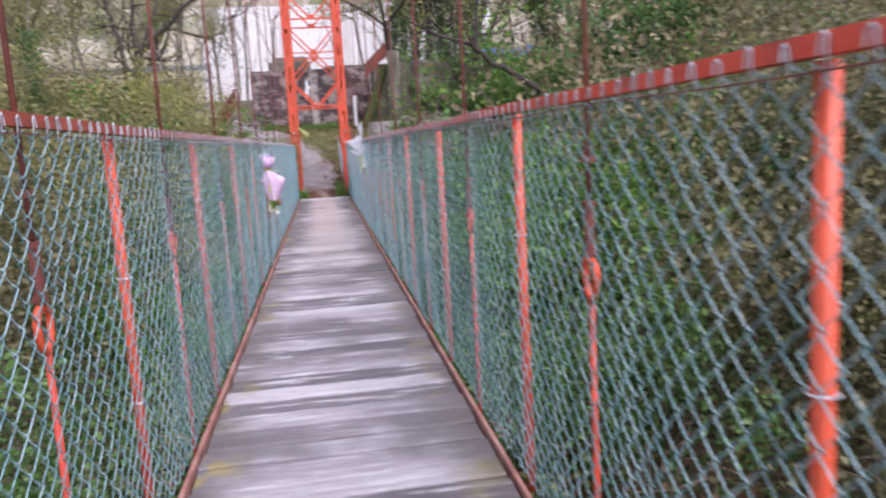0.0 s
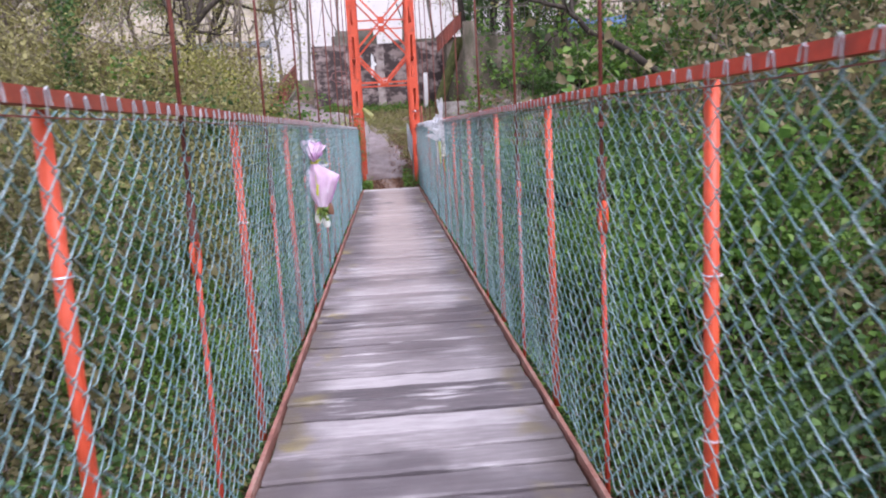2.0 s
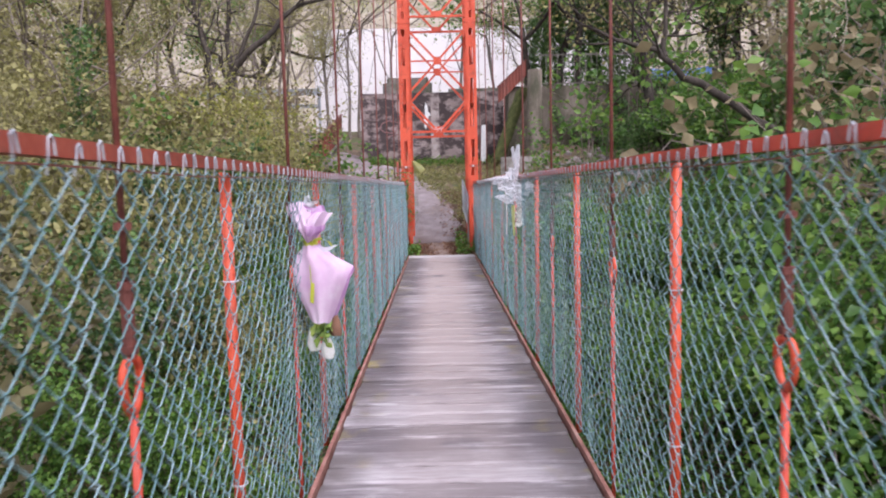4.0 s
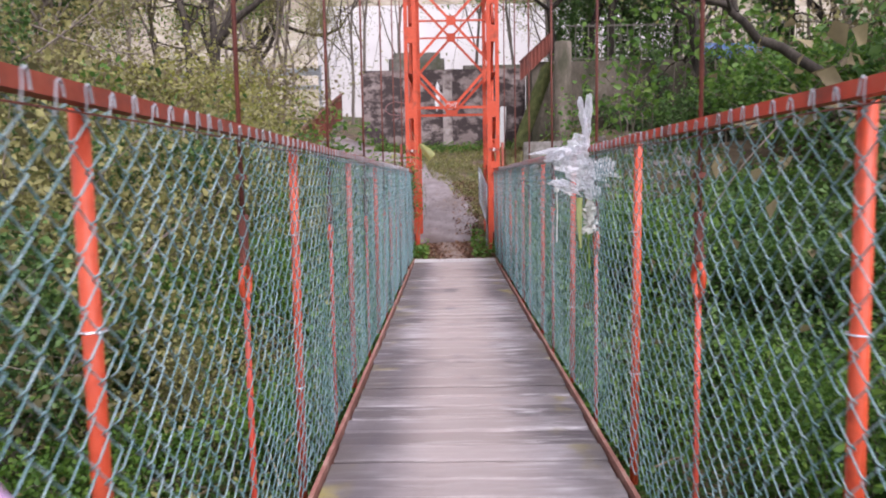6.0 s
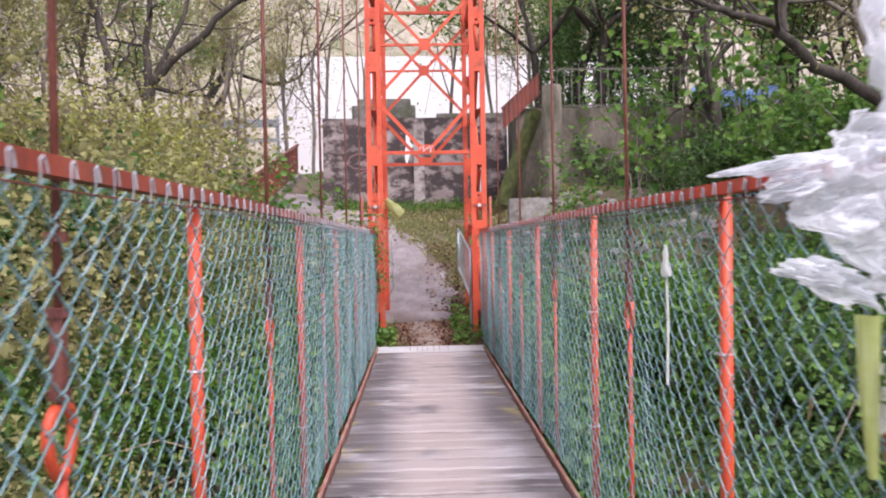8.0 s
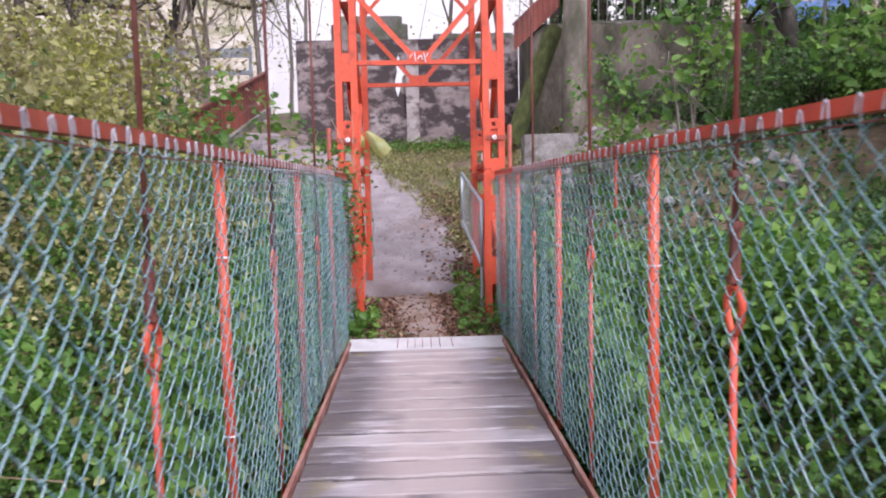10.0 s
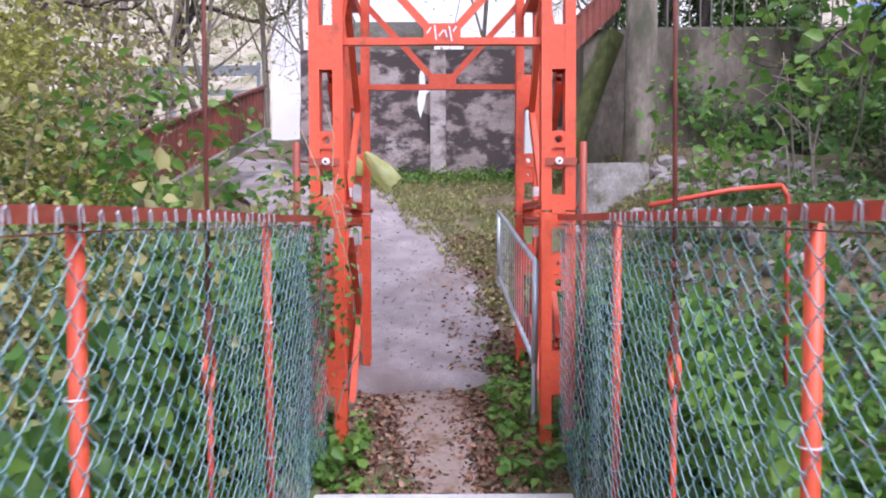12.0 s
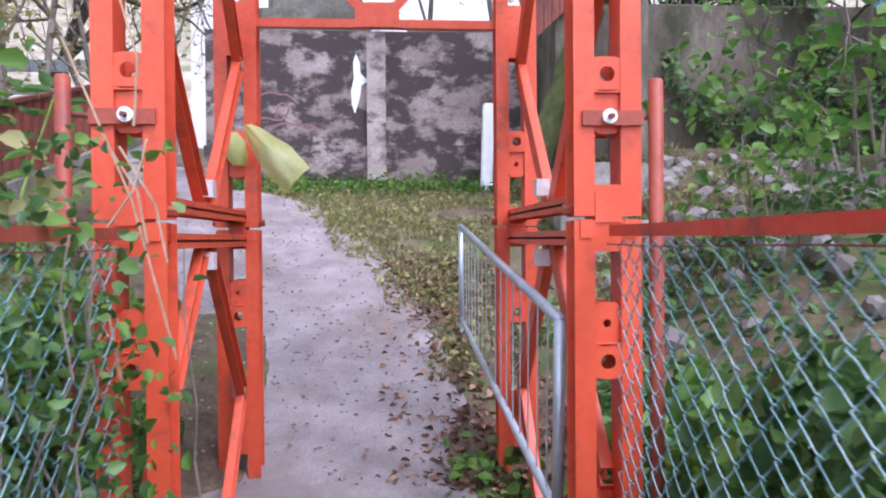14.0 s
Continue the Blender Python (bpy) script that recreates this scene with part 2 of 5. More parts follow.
M_TARP = mat("blue_tarpaulin", [(0.10, 0.2, 0.5), (0.16, 0.28, 0.6), (0.3, 0.42, 0.7)], 6, 0.45, 0, 0.3, 30)
M_SHEET = mat("rusty_red_sheet", [(0.11, 0.032, 0.024), (0.19, 0.05, 0.034), (0.27, 0.075, 0.05)], 3, 0.6, 0, 0.3, 50, (1, 1, 0.4),
              dirt=(0.07, 0.045, 0.04), dirt_scale=2.5, dirt_at=(0.5, 0.68))
M_LABEL = mat("pale_sticker", [(0.5, 0.42, 0.42), (0.62, 0.55, 0.56), (0.7, 0.64, 0.66)], 30, 0.6, 0, 0, 80)



def thin_film(m, clear):
    """Lets part of the light straight through, as thin plastic does."""
    n, l = m.node_tree.nodes, m.node_tree.links
    out = n["Material Output"].inputs[0]
    before = out.links[0].from_socket
    tr, ms = n.new("ShaderNodeBsdfTransparent"), n.new("ShaderNodeMixShader")
    ms.inputs[0].default_value = clear
    l.new(before, ms.inputs[1])
    l.new(tr.outputs[0], ms.inputs[2])
    l.new(ms.outputs[0], out)


thin_film(M_CLEAR, 0.3)
thin_film(M_YBAG, 0.15)

# ---- mesh tools ----


class Geo:
    """Collects vertices and faces for one mesh."""

    def __init__(self):
        self.v, self.f = [], []

    def box(self, x0, x1, y0, y1, z0, z1, bevel=0.0):
        if bevel:
            return self.prism([(x0 + bevel, y0), (x1 - bevel, y0), (x1, y0 + bevel), (x1, y1 - bevel),
                               (x1 - bevel, y1), (x0 + bevel, y1), (x0, y1 - bevel), (x0, y0 + bevel)], z0, z1)
        k = len(self.v)
        self.v += [(x, y, z) for z in (z0, z1) for x, y in ((x0, y0), (x1, y0), (x1, y1), (x0, y1))]
        self.f += [tuple(k + i for i in q) for q in
                   ((3, 2, 1, 0), (4, 5, 6, 7), (0, 1, 5, 4), (1, 2, 6, 5), (2, 3, 7, 6), (3, 0, 4, 7))]
        return self

    def prism(self, outline, z0, z1):
        k, n = len(self.v), len(outline)
        self.v += [(x, y, z) for z in (z0, z1) for x, y in outline]
        self.f += [tuple(k + i for i in reversed(range(n))), tuple(k + n + i for i in range(n))]
        self.f += [(k + i, k + (i + 1) % n, k + n + (i + 1) % n, k + n + i) for i in range(n)]
        return self

    def bar(self, a, b, w, h, up=(0, 0, 1)):
        """A rectangular bar from a to b, w across, h along up."""
        a, b, up = Vector(a), Vector(b), Vector(up)
        d = (b - a).normalized()
        s = d.cross(up)
        s = (s if s.length > 1e-4 else d.cross(Vector((1, 0, 0)))).normalized()
        u = s.cross(d)
        k = len(self.v)
        for p in (a, b):
            for i, j in ((-1, -1), (1, -1), (1, 1), (-1, 1)):
                self.v.append(tuple(p + s * (i * w / 2) + u * (j * h / 2)))
        self.f += [tuple(k + i for i in q) for q in
                   ((0, 1, 2, 3), (7, 6, 5, 4), (0, 4, 5, 1), (1, 5, 6, 2), (2, 6, 7, 3), (3, 7, 4, 0))]
        return self

    def tube(self, pts, radii, sides=6, caps=True):
        pts = [Vector(p) for p in pts]
        if isinstance(radii, (int, float)):
            radii = [radii] * len(pts)
        k = len(self.v)
        ref = None
        for i, p in enumerate(pts):
            d = (pts[min(i + 1, len(pts) - 1)] - pts[max(i - 1, 0)]).normalized()
            if ref is None:
                ref = d.orthogonal().normalized()
            ref = (ref - d * ref.dot(d))
            ref = ref.normalized() if ref.length > 1e-5 else d.orthogonal().normalized()
            w = d.cross(ref)
            for j in range(sides):
                a = 2 * math.pi * j / sides
                self.v.append(tuple(p + (ref * math.cos(a) + w * math.sin(a)) * radii[i]))
        for i in range(len(pts) - 1):
            for j in range(sides):
                q, r = k + i * sides, k + (i + 1) * sides
                self.f.append((q + j, q + (j + 1) % sides, r + (j + 1) % sides, r + j))
        if caps:
            self.f.append(tuple(k + j for j in reversed(range(sides))))
            e = k + (len(pts) - 1) * sides
            self.f.append(tuple(e + j for j in range(sides)))
        return self

    def strip(self, pts, w, h):
        """A continuous rectangular rail through the points."""
        k = len(self.v)
        for x, y, z in pts:
            self.v += [(x - w / 2, y, z - h / 2), (x + w / 2, y, z - h / 2), (x + w / 2, y, z + h / 2), (x - w / 2, y, z + h / 2)]
        n = len(pts)
        for i in range(n - 1):
            for j in range(4):
                q, r = k + 4 * i, k + 4 * i + 4
                self.f.append((q + j, q + (j + 1) % 4, r + (j + 1) % 4, r + j))
        self.f += [(k, k + 3, k + 2, k + 1), tuple(k + 4 * (n - 1) + j for j in range(4))]
        return self

    def sheet(self, rows):
        """A grid of points, row by row."""
        k, n = len(self.v), len(rows[0])
        for r in rows:
            self.v += [tuple(p) for p in r]
        for i in range(len(rows) - 1):
            for j in range(n - 1):
                self.f.append((k + i * n + j, k + i * n + j + 1, k + (i + 1) * n + j + 1, k + (i + 1) * n + j))
        return self

    def mesh(self, name, material, smooth=False):
        me = bpy.data.meshes.new(name)
        me.from_pydata(self.v, [], self.f)
        me.materials.append(material)
        if smooth:
            me.shade_smooth()
        me.update()
        return me


def part(name, geo, material, parent=None, label="", smooth=False):
    ob = new(name, geo if isinstance(geo, bpy.types.Mesh) else geo.mesh(name, material, smooth))
    ob.parent = parent
    if label:
        ob["label"] = label
    return ob


def thing(name, label, category, at=(0, 0, 0), group="", kind=""):
    ob = new(name)
    ob.location = at
    ob.empty_display_size = 0.1
    return tagged(ob, label, category, group, kind)


def solid(name, geo, material, label, category, group="", kind="", smooth=False):
    return tagged(part(name, geo, material, None, "", smooth), label, category, group, kind)


def leaf_mesh(name, pts, sizes, material, rng, tilt=1.0, aspect=0.7, normals=None, oval=False):
    """Folded leaves at the given points: four-cornered ones, or rounder six-cornered ones."""
    n = len(pts)
    pts = np.asarray(pts, float)
    d = rng.normal(size=(n, 3))
    if normals is None:
        up = rng.normal(size=(n, 3)) * tilt + np.array((0, 0, 1.0))
    else:
        up = np.asarray(normals) + rng.normal(size=(n, 3)) * tilt
    up /= np.linalg.norm(up, axis=1)[:, None]
    d -= up * (d * up).sum(1)[:, None]
    d /= np.linalg.norm(d, axis=1)[:, None]
    s = np.cross(up, d)
    L = np.asarray(sizes)[:, None]
    wide, fold = L * 0.5 * aspect, up * L * 0.12
    if oval:
        ring = [pts - d * L * 0.5, pts + s * wide + fold - d * L * 0.22, pts + s * wide * 0.8 + fold + d * L * 0.16,
                pts + d * L * 0.5 - up * L * 0.10, pts - s * wide * 0.8 + fold + d * L * 0.16, pts - s * wide + fold - d * L * 0.22]
        tris = (0, 1, 2, 0, 2, 3, 0, 3, 4, 0, 4, 5)
    else:
        ring = [pts - d * L * 0.5, pts + s * wide + fold - d * L * 0.08, pts + d * L * 0.5 - up * L * 0.08, pts - s * wide + fold - d * L * 0.08]
        tris = (0, 1, 2, 0, 2, 3)
    v = np.stack(ring, 1)
    me = bpy.data.meshes.new(name)
    me.vertices.add(n * len(ring))
    me.vertices.foreach_set("co", v.reshape(-1))
    loops = (np.arange(n)[:, None] * len(ring) + np.array(tris)[None, :]).reshape(-1)
    faces = len(loops) // 3
    me.loops.add(len(loops))
    me.loops.foreach_set("vertex_index", loops.astype(np.int32))
    me.polygons.add(faces)
    me.polygons.foreach_set("loop_start", (np.arange(faces) * 3).astype(np.int32))
    me.polygons.foreach_set("loop_total", np.full(faces, 3, np.int32))
    me.materials.append(material)
    me.update(calc_edges=True)
    me.validate()
    return me


def smoothstep(a, b, t):
    t = np.clip((np.asarray(t, float) - a) / (b - a), 0, 1)
    return t * t * (3 - 2 * t)


# ---- ground ----
PROFILE_Y = [-60, 2, 8.4, 13.2, 16.0, 17.0, 17.45, 18.3, 19.33, 19.39, 21.1, 23.2, 26.0, 32, 38, 62]
PROFILE_Z = [-4.2, -4.2, -3.3, -1.9, -0.9, -0.35, -0.03, 0.05, 0.08, 0.18, 0.70, 1.34, 2.1, 3.3, 3.9, 5.0]


def ground_z(x, y):
    x, y = np.asarray(x, float), np.asarray(y, float)
    z = np.interp(y, PROFILE_Y, PROFILE_Z)
    side = smoothstep(0.55, 1.1, np.abs(x))
    near = smoothstep(12.8, 17.0, y) * (1 - smoothstep(19.5, 22, y))
    z = z + side * near * 0.22
    z = z + smoothstep(1.5, 14, x) * 3.6 * (1 - smoothstep(17, 25, y)) + smoothstep(14, 60, x) * 16
    z = z + smoothstep(3, 16, -x) * 2.2 * (1 - smoothstep(17, 25, y)) + smoothstep(16, 60, -x) * 12
    z = z + smoothstep(1.1, 2.8, x) * 0.7 * smoothstep(18.4, 20.6, y) * (1 - smoothstep(24, 26, y))
    z = z + 0.10 * np.sin(x * 1.9 + y * 0.7) * np.sin(y * 1.3 - x * 0.4) * smoothstep(1.0, 2.5, np.abs(x))
    return z


def lines(a, b, step):
    return list(np.arange(a, b + step * 0.5, step))


xs = [-400, -200, -110] + lines(-60, -12, 4) + lines(-10, -2, 1) + lines(-1.6, 1.6, 0.2) + lines(2, 10, 1) + lines(12, 60, 4) + [110, 200, 400]
ys = [-400, -150, -60] + lines(-40, 4, 4) + lines(6, 14, 1) + lines(14.5, 27, 0.25) + lines(28, 38, 1) + lines(42, 62, 4) + [110, 200, 400]
soil = Geo().sheet([[(x, y, float(ground_z(x, y))) for x in xs] for y in ys])
solid("ground", soil, M_SOIL, "brown leaf-strewn soil sloping down into a gully", "ground", kind="structure", smooth=True)

# worn footpath from behind the tower, bending up beside the wall
WAY = [(19.36, -0.50, 0.92), (20.0, -0.50, 1.0), (21.0, -0.50, 1.02), (22.0, -0.72, 1.05), (23.2, -1.15, 1.1),
       (24.5, -1.8, 1.05), (25.8, -2.75, 0.95), (27.6, -3.8, 0.95), (31.0, -4.9, 1.05), (33.0, -5.5, 1.1)]
wy, wx, ww = (np.array(c) for c in zip(*WAY))
rows = []
rng = np.random.default_rng(5)
for y in lines(19.36, 33, 0.12):
    cx, half = np.interp(y, wy, wx), np.interp(y, wy, ww)
    row = []
    for u in np.linspace(-1, 1, 15):
        x = cx + u * half + 0.12 * abs(u) * noise.noise((y * 2.3, u * 2, 3)) + 0.05 * u * noise.noise((y * 7, u, 5))
        lift = 0.03 - 0.05 * max(0, abs(u) - 0.75) * 4 + 0.012 * noise.noise((x * 3, y * 3, 0))
        yy = y - (0.12 * (1 - u * u) if y < 19.42 else 0) + (0.04 * noise.noise((u * 4, 1, 9)) if y < 19.42 else 0)
        row.append((x, yy, float(ground_z(cx, max(y, 19.42))) + lift))
    rows.append(row)
edge = [(x, y - 0.015, z - 0.16) for x, y, z in rows[0]]
path = Geo().sheet([edge] + rows)
solid("pavement", path, M_PATH, "worn grey asphalt footpath with a broken edge", "footpath", kind="structure", smooth=True)

# ---- bridge deck ----
POSTS = {-1: [-6.1, -4.5, -2.88, -1.27, 0.35, 1.98, 3.77, 5.41, 7.08, 8.76, 10.41, 12.09, 13.62, 15.15, 16.69],   # along the bridge, side by side
         1: [-6.1, -4.5, -2.88, -1.29, 0.38, 2.17, 3.90, 5.52, 7.19, 8.87, 10.45, 11.94, 13.53, 15.14, 16.70]}
RODS = {-1: [-5.3, -3.7, -2.05, -0.36, 1.23, 2.98, 4.68, 6.40, 8.06, 9.70, 11.37, 12.97, 14.50, 15.96],
        1: [-5.3, -3.7, -2.05, -0.32, 1.36, 3.08, 4.78, 6.40, 8.11, 9.72, 11.36, 12.95, 14.43, 15.98]}
BAY = 1.6
DECK_END = 16.97
floor_deck = thing("floor", "weathered grey timber deck of a footbridge", "deck", kind="structure")


def plank_mesh(rng, w):
    g, n = Geo(), 9
    pts = np.linspace(-0.6, 0.6, n)
    a = [-w / 2 + rng.uniform(0, 0.009) for _ in pts]
    b = [w / 2 - rng.uniform(0, 0.009) for _ in pts]
    lift = [rng.uniform(-0.003, 0.003) for _ in pts]
    ca = rng.uniform(0.004, 0.012)
    prof = []
    for x, ya, yb, h in zip(pts, a, b, lift):
        prof.append([(x, ya, -0.045), (x, ya, -ca + h), (x, ya + ca, h), (x, yb - ca, h), (x, yb, -ca + h), (x, yb, -0.045)])
    g.sheet(prof)
    for r in (0, n - 1):
        k = r * 6
        g.f.append(tuple(range(k, k + 6)) if r else tuple(reversed(range(k, k + 6))))
    g.f = [tuple(reversed(f)) for f in g.f]
    return g.mesh("plank", M_PLANK)


kinds = [plank_mesh(rng, 0.188) for _ in range(9)]
y = -6.0
while y < DECK_END - 0.05:
    ob = part("plank", kinds[rng.integers(9)], M_PLANK, floor_deck)
    ob.location = (rng.uniform(-0.006, 0.006), y + 0.1, rng.uniform(-0.01, 0.003))
    ob.rotation_euler = (rng.uniform(-0.045, 0.045), rng.uniform(-0.004, 0.004), rng.uniform(-0.006, 0.006) + (math.pi if rng.random() < 0.5 else 0))
    y += 0.2
sill = Geo()
sill.box(-0.64, 0.64, DECK_END + 0.01, 17.45, -0.5, -0.004)
part("sill", sill, M_CONC, floor_deck, "pale concrete sill at the end of the deck")
grooves = Geo()
for x in (-0.24, -0.16, -0.1, -0.04, 0.03, 0.10, 0.2):
    grooves.box(x, x + 0.006, DECK_END + 0.1, 17.38, -0.004, 0.003)
part("sill_bar", grooves, M_KERB, floor_deck, "thin metal strips across the concrete sill")
for s in (-1, 1):
    st = Geo()
    st.box(s * 0.36 - 0.05, s * 0.36 + 0.05, -6, DECK_END, -0.2, -0.05)
    part("stringer", st, M_ROD, floor_deck)
    k = Geo()
    k.prism([(s * 0.612, -6), (s * 0.630, -6), (s * 0.630, DECK_END + 0.25), (s * 0.612, DECK_END + 0.25)][::s], -0.04, 0.022)
    part("kerb_angle", k, M_KERB, floor_deck, "rusty red steel angle along the deck edge")
for y in RODS[1]:
    part("cross_beam", Geo().box(-0.74, 0.74, y - 0.05, y + 0.05, -0.32, -0.205), M_ROD, floor_deck)

# ---- fences ----
PITCH = BAY / 37
RAIL_Z = 1.372


def wire_panel(rng, flip, count=37):
    """One bay of chain link: flat spirals that hook round each other, bulged and pulled out of true."""
    g = Geo()
    h = PITCH * 1.0
    n = int(1.33 / h)
    seed = rng.uniform(0, 90)
    for k in range(count):
        pts = []
        for j in range(n + 1):
            zz = 0.035 + j * h
            out = 1 if (j + k + flip) % 2 else -1
            front = 1 if (j + k) % 2 else -1
            y = (k + 0.5) * PITCH
            edge = math.sin(math.pi * min(1.0, y / (count * PITCH)))
            y += (0.016 * noise.noise((y * 3.1, zz * 2.3, seed)) + 0.006 * noise.noise((y * 9, zz * 8, seed + 7))) * edge
            x = edge * (0.030 * noise.noise((y * 1.7, zz * 1.6, seed + 3)) + 0.006 * noise.noise((y * 8, zz * 7, seed)))
            zz += 0.007 * noise.noise((y * 4, zz * 4, seed + 5))
            reach = PITCH / 2 + 0.0015
            pts.append((x + 0.0060 * front, y + out * reach * 0.94, min(zz - h * 0.11, 1.344)))
            pts.append((x, y + out * reach, min(zz, 1.345)))
            pts.append((x - 0.0060 * front, y + out * reach * 0.94, min(zz + h * 0.11, 1.346)))
            pts.append((x - 0.0072 * front, y + out * reach * 0.06, min(zz + h * 0.54, 1.347)))
        g.tube(pts, 0.0020, 4, caps=False)
    return g.mesh("chain_link_panel", M_WIRE, True)


def loop_row(rng):
    g = Geo()
    for k in range(19):
        y = (k + 0.5) * PITCH * 2 * 37 / 38 + rng.uniform(-0.006, 0.006)
        lean, top, half = rng.uniform(-0.012, 0.004), rng.uniform(0.002, 0.012), rng.uniform(0.007, 0.011)
        g.tube([(-0.016, y - half, RAIL_Z - 0.046), (-0.0205, y - half + lean * 0.5, RAIL_Z - 0.014), (-0.0205, y - half * 0.8 + lean, RAIL_Z + top),
                (-0.0215, y + lean, RAIL_Z + top + 0.006), (-0.0205, y + half * 0.8 + lean, RAIL_Z + top), (-0.0215, y + half + lean * 0.7, RAIL_Z - 0.016)], 0.0021, 5)
    return g.mesh("tie_wire", M_LOOP)


panels = [wire_panel(rng, i) for i in (0, 0, 0, 0, 0, 0)]
loops = [loop_row(rng) for _ in range(3)]
LAST = 18.04
for s, side in ((-1, "dull red rail"), (1, "bright red rail")):
    fence = thing("fence", "green chain-link fence on orange posts with " + side, "fence", group="fences along the bridge")
    pts = [(s * 0.668 + 0.006 * noise.noise((y, s * 5, 0)), y, RAIL_Z + 0.007 * noise.noise((y * 0.8, s, 4))) for y in lines(-6, LAST - 0.06, 0.4)]
    part("top_rail", Geo().strip(pts, 0.036, 0.031), M_RAIL if s > 0 else M_BROWNRED, fence)
    g = Geo().tube([(s * 0.645, y, RAIL_Z - 0.034 - 0.004 * math.sin(y * 4)) for y in lines(-6, LAST - 0.06, 0.25)], 0.0022, 4)
    part("strand_wire", g, M_ROD, fence, "dark straight wire under the rail")
    for i, y in enumerate(POSTS[s]):
        lean = rng.uniform(-0.008, 0.008)
        g = Geo().tube([(s * 0.684, y, -0.06), (s * 0.684 - lean, y + lean, RAIL_Z - 0.02)], 0.0174, 10)
        p = part("post", g, M_ORANGE, fence, smooth=True)
        for zz in (0.45 + rng.uniform(-0.1, 0.1), 0.95 + rng.uniform(-0.1, 0.1)):
            tie = Geo().tube([(s * 0.684 + 0.024 * math.cos(a), y + 0.024 * math.sin(a), zz) for a in np.linspace(0, 6.3, 9)], 0.0022, 4)
            part("tie_ring", tie, M_LOOP, p)
        if i < len(POSTS[s]) - 1:
            stretch = (POSTS[s][i + 1] - y) / BAY
            w = part("chain_link_panel", panels[rng.integers(6)], M_WIRE, fence)
            w.location, w.scale = (s * 0.652, y, 0), (-s, stretch, 1)
            t = tagged(part("tie_wire", loops[rng.integers(3)], M_LOOP, fence), kind="stuff")
            t.location, t.scale = (s * 0.668, y, 0), (s, stretch, 1)
    end = part("chain_link_panel", wire_panel(rng, 0, 28), M_WIRE, fence)
    end.location, end.scale = (s * 0.652, POSTS[s][-1], 0), (-s, 1, 1)

# ---- hangers and main cables ----


def cable_z(y):
    return 3.4 + 0.0064 * (y + 6) ** 2


rod_group = "suspension rods of the footbridge"
for s in (-1, 1):
    g = Geo()
    g.tube([(s * 0.66, y, cable_z(y) + 0.02) for y in lines(-6, 18.0, 0.5)] + [(s * 0.66, 18.9, 7.02), (s * 0.66, 19.6, 6.9)], 0.022, 8)
    solid("main_cable", g, M_ROD, "dark steel main cable of the suspension bridge", "cable", "main cables", smooth=True)
    for y in RODS[s]:
        hanger = thing("suspension_rod", "rusty suspension rod with an orange eye, hanging beside the fence", "rod", (s * 0.69, y, -0.2), rod_group)
        top, ze = cable_z(y) + 0.2, 1.13 + rng.uniform(-0.05, 0.03)
        g = Geo().tube([(0, 0, ze + 0.045), (rng.uniform(-0.006, 0.006), 0, 2.2), (0, 0, top)], 0.0072, 8)
        part("rod", g, M_ROD, hanger, smooth=True)
        g = Geo().tube([(0, 0, ze + 0.06), (0, 0, ze + 0.065), (0, 0, ze + 0.19), (0, 0, ze + 0.195)], [0.010, 0.0145, 0.0145, 0.010], 8)
        part("coupling", g, M_ROD, hanger)
        for zz in (0.06, 0.19, 0.31):
            part("nut", Geo().tube([(0, 0, ze + zz - 0.008), (0, 0, ze + zz + 0.008)], 0.019, 6), M_ROD, hanger)
        g = Geo()
        eye = [(0.0, 0.043 * math.sin(a), ze + 0.043 * math.cos(a) - (0.028 * max(0, -math.cos(a)) ** 2)) for a in np.linspace(0.35, 2 * math.pi - 0.35, 17)]
        g.tube(eye, 0.0095, 8)
        part("eye", g, M_ORANGE, hanger, "orange painted steel eye", smooth=True)
        g = Geo().tube([(0, 0, 0), (0, 0, ze - 0.065)], 0.0095, 8)
        part("lower_rod", g, M_RAIL, hanger, smooth=True)

# ---- tower of stacked truss panels ----
FRONT, REAR = 18.09, 19.56
MID = (FRONT + REAR) / 2
tower = thing("bridge_tower", "orange painted steel truss tower at the end of the footbridge", "tower", (0, MID, 0))


def tpart(name, g, label="", m=None, parent=None):
    g.v = [(x, y - MID, z) for x, y, z in g.v]
    return part(name, g, m or M_ORANGE, parent or tower, label)


def holed_plate(g, x0, x1, z0, z1, y0, y1, r):
    """A plate in the xz plane with a round hole at its centre."""
    cx, cz, n, k = (x0 + x1) / 2, (z0 + z1) / 2, 16, len(g.v)
    for yy in (y0, y1):
        for j in range(n):
            a = 2 * math.pi * j / n
            c, s = math.cos(a), math.sin(a)
            m = min((x1 - x0) / 2 / max(abs(c), 1e-6), (z1 - z0) / 2 / max(abs(s), 1e-6))
            g.v += [(cx + r * c, yy, cz + r * s), (cx + m * c, yy, cz + m * s)]
    for j in range(n):
        a, b = k + 2 * j, k + 2 * ((j + 1) % n)
        o = 2 * n
        g.f += [(a, a + 1, b + 1, b), (a + o, b + o, b + o + 1, a + o + 1), (a, b, b + o, a + o), (a + 1, a + 1 + o, b + 1 + o, b + 1)]


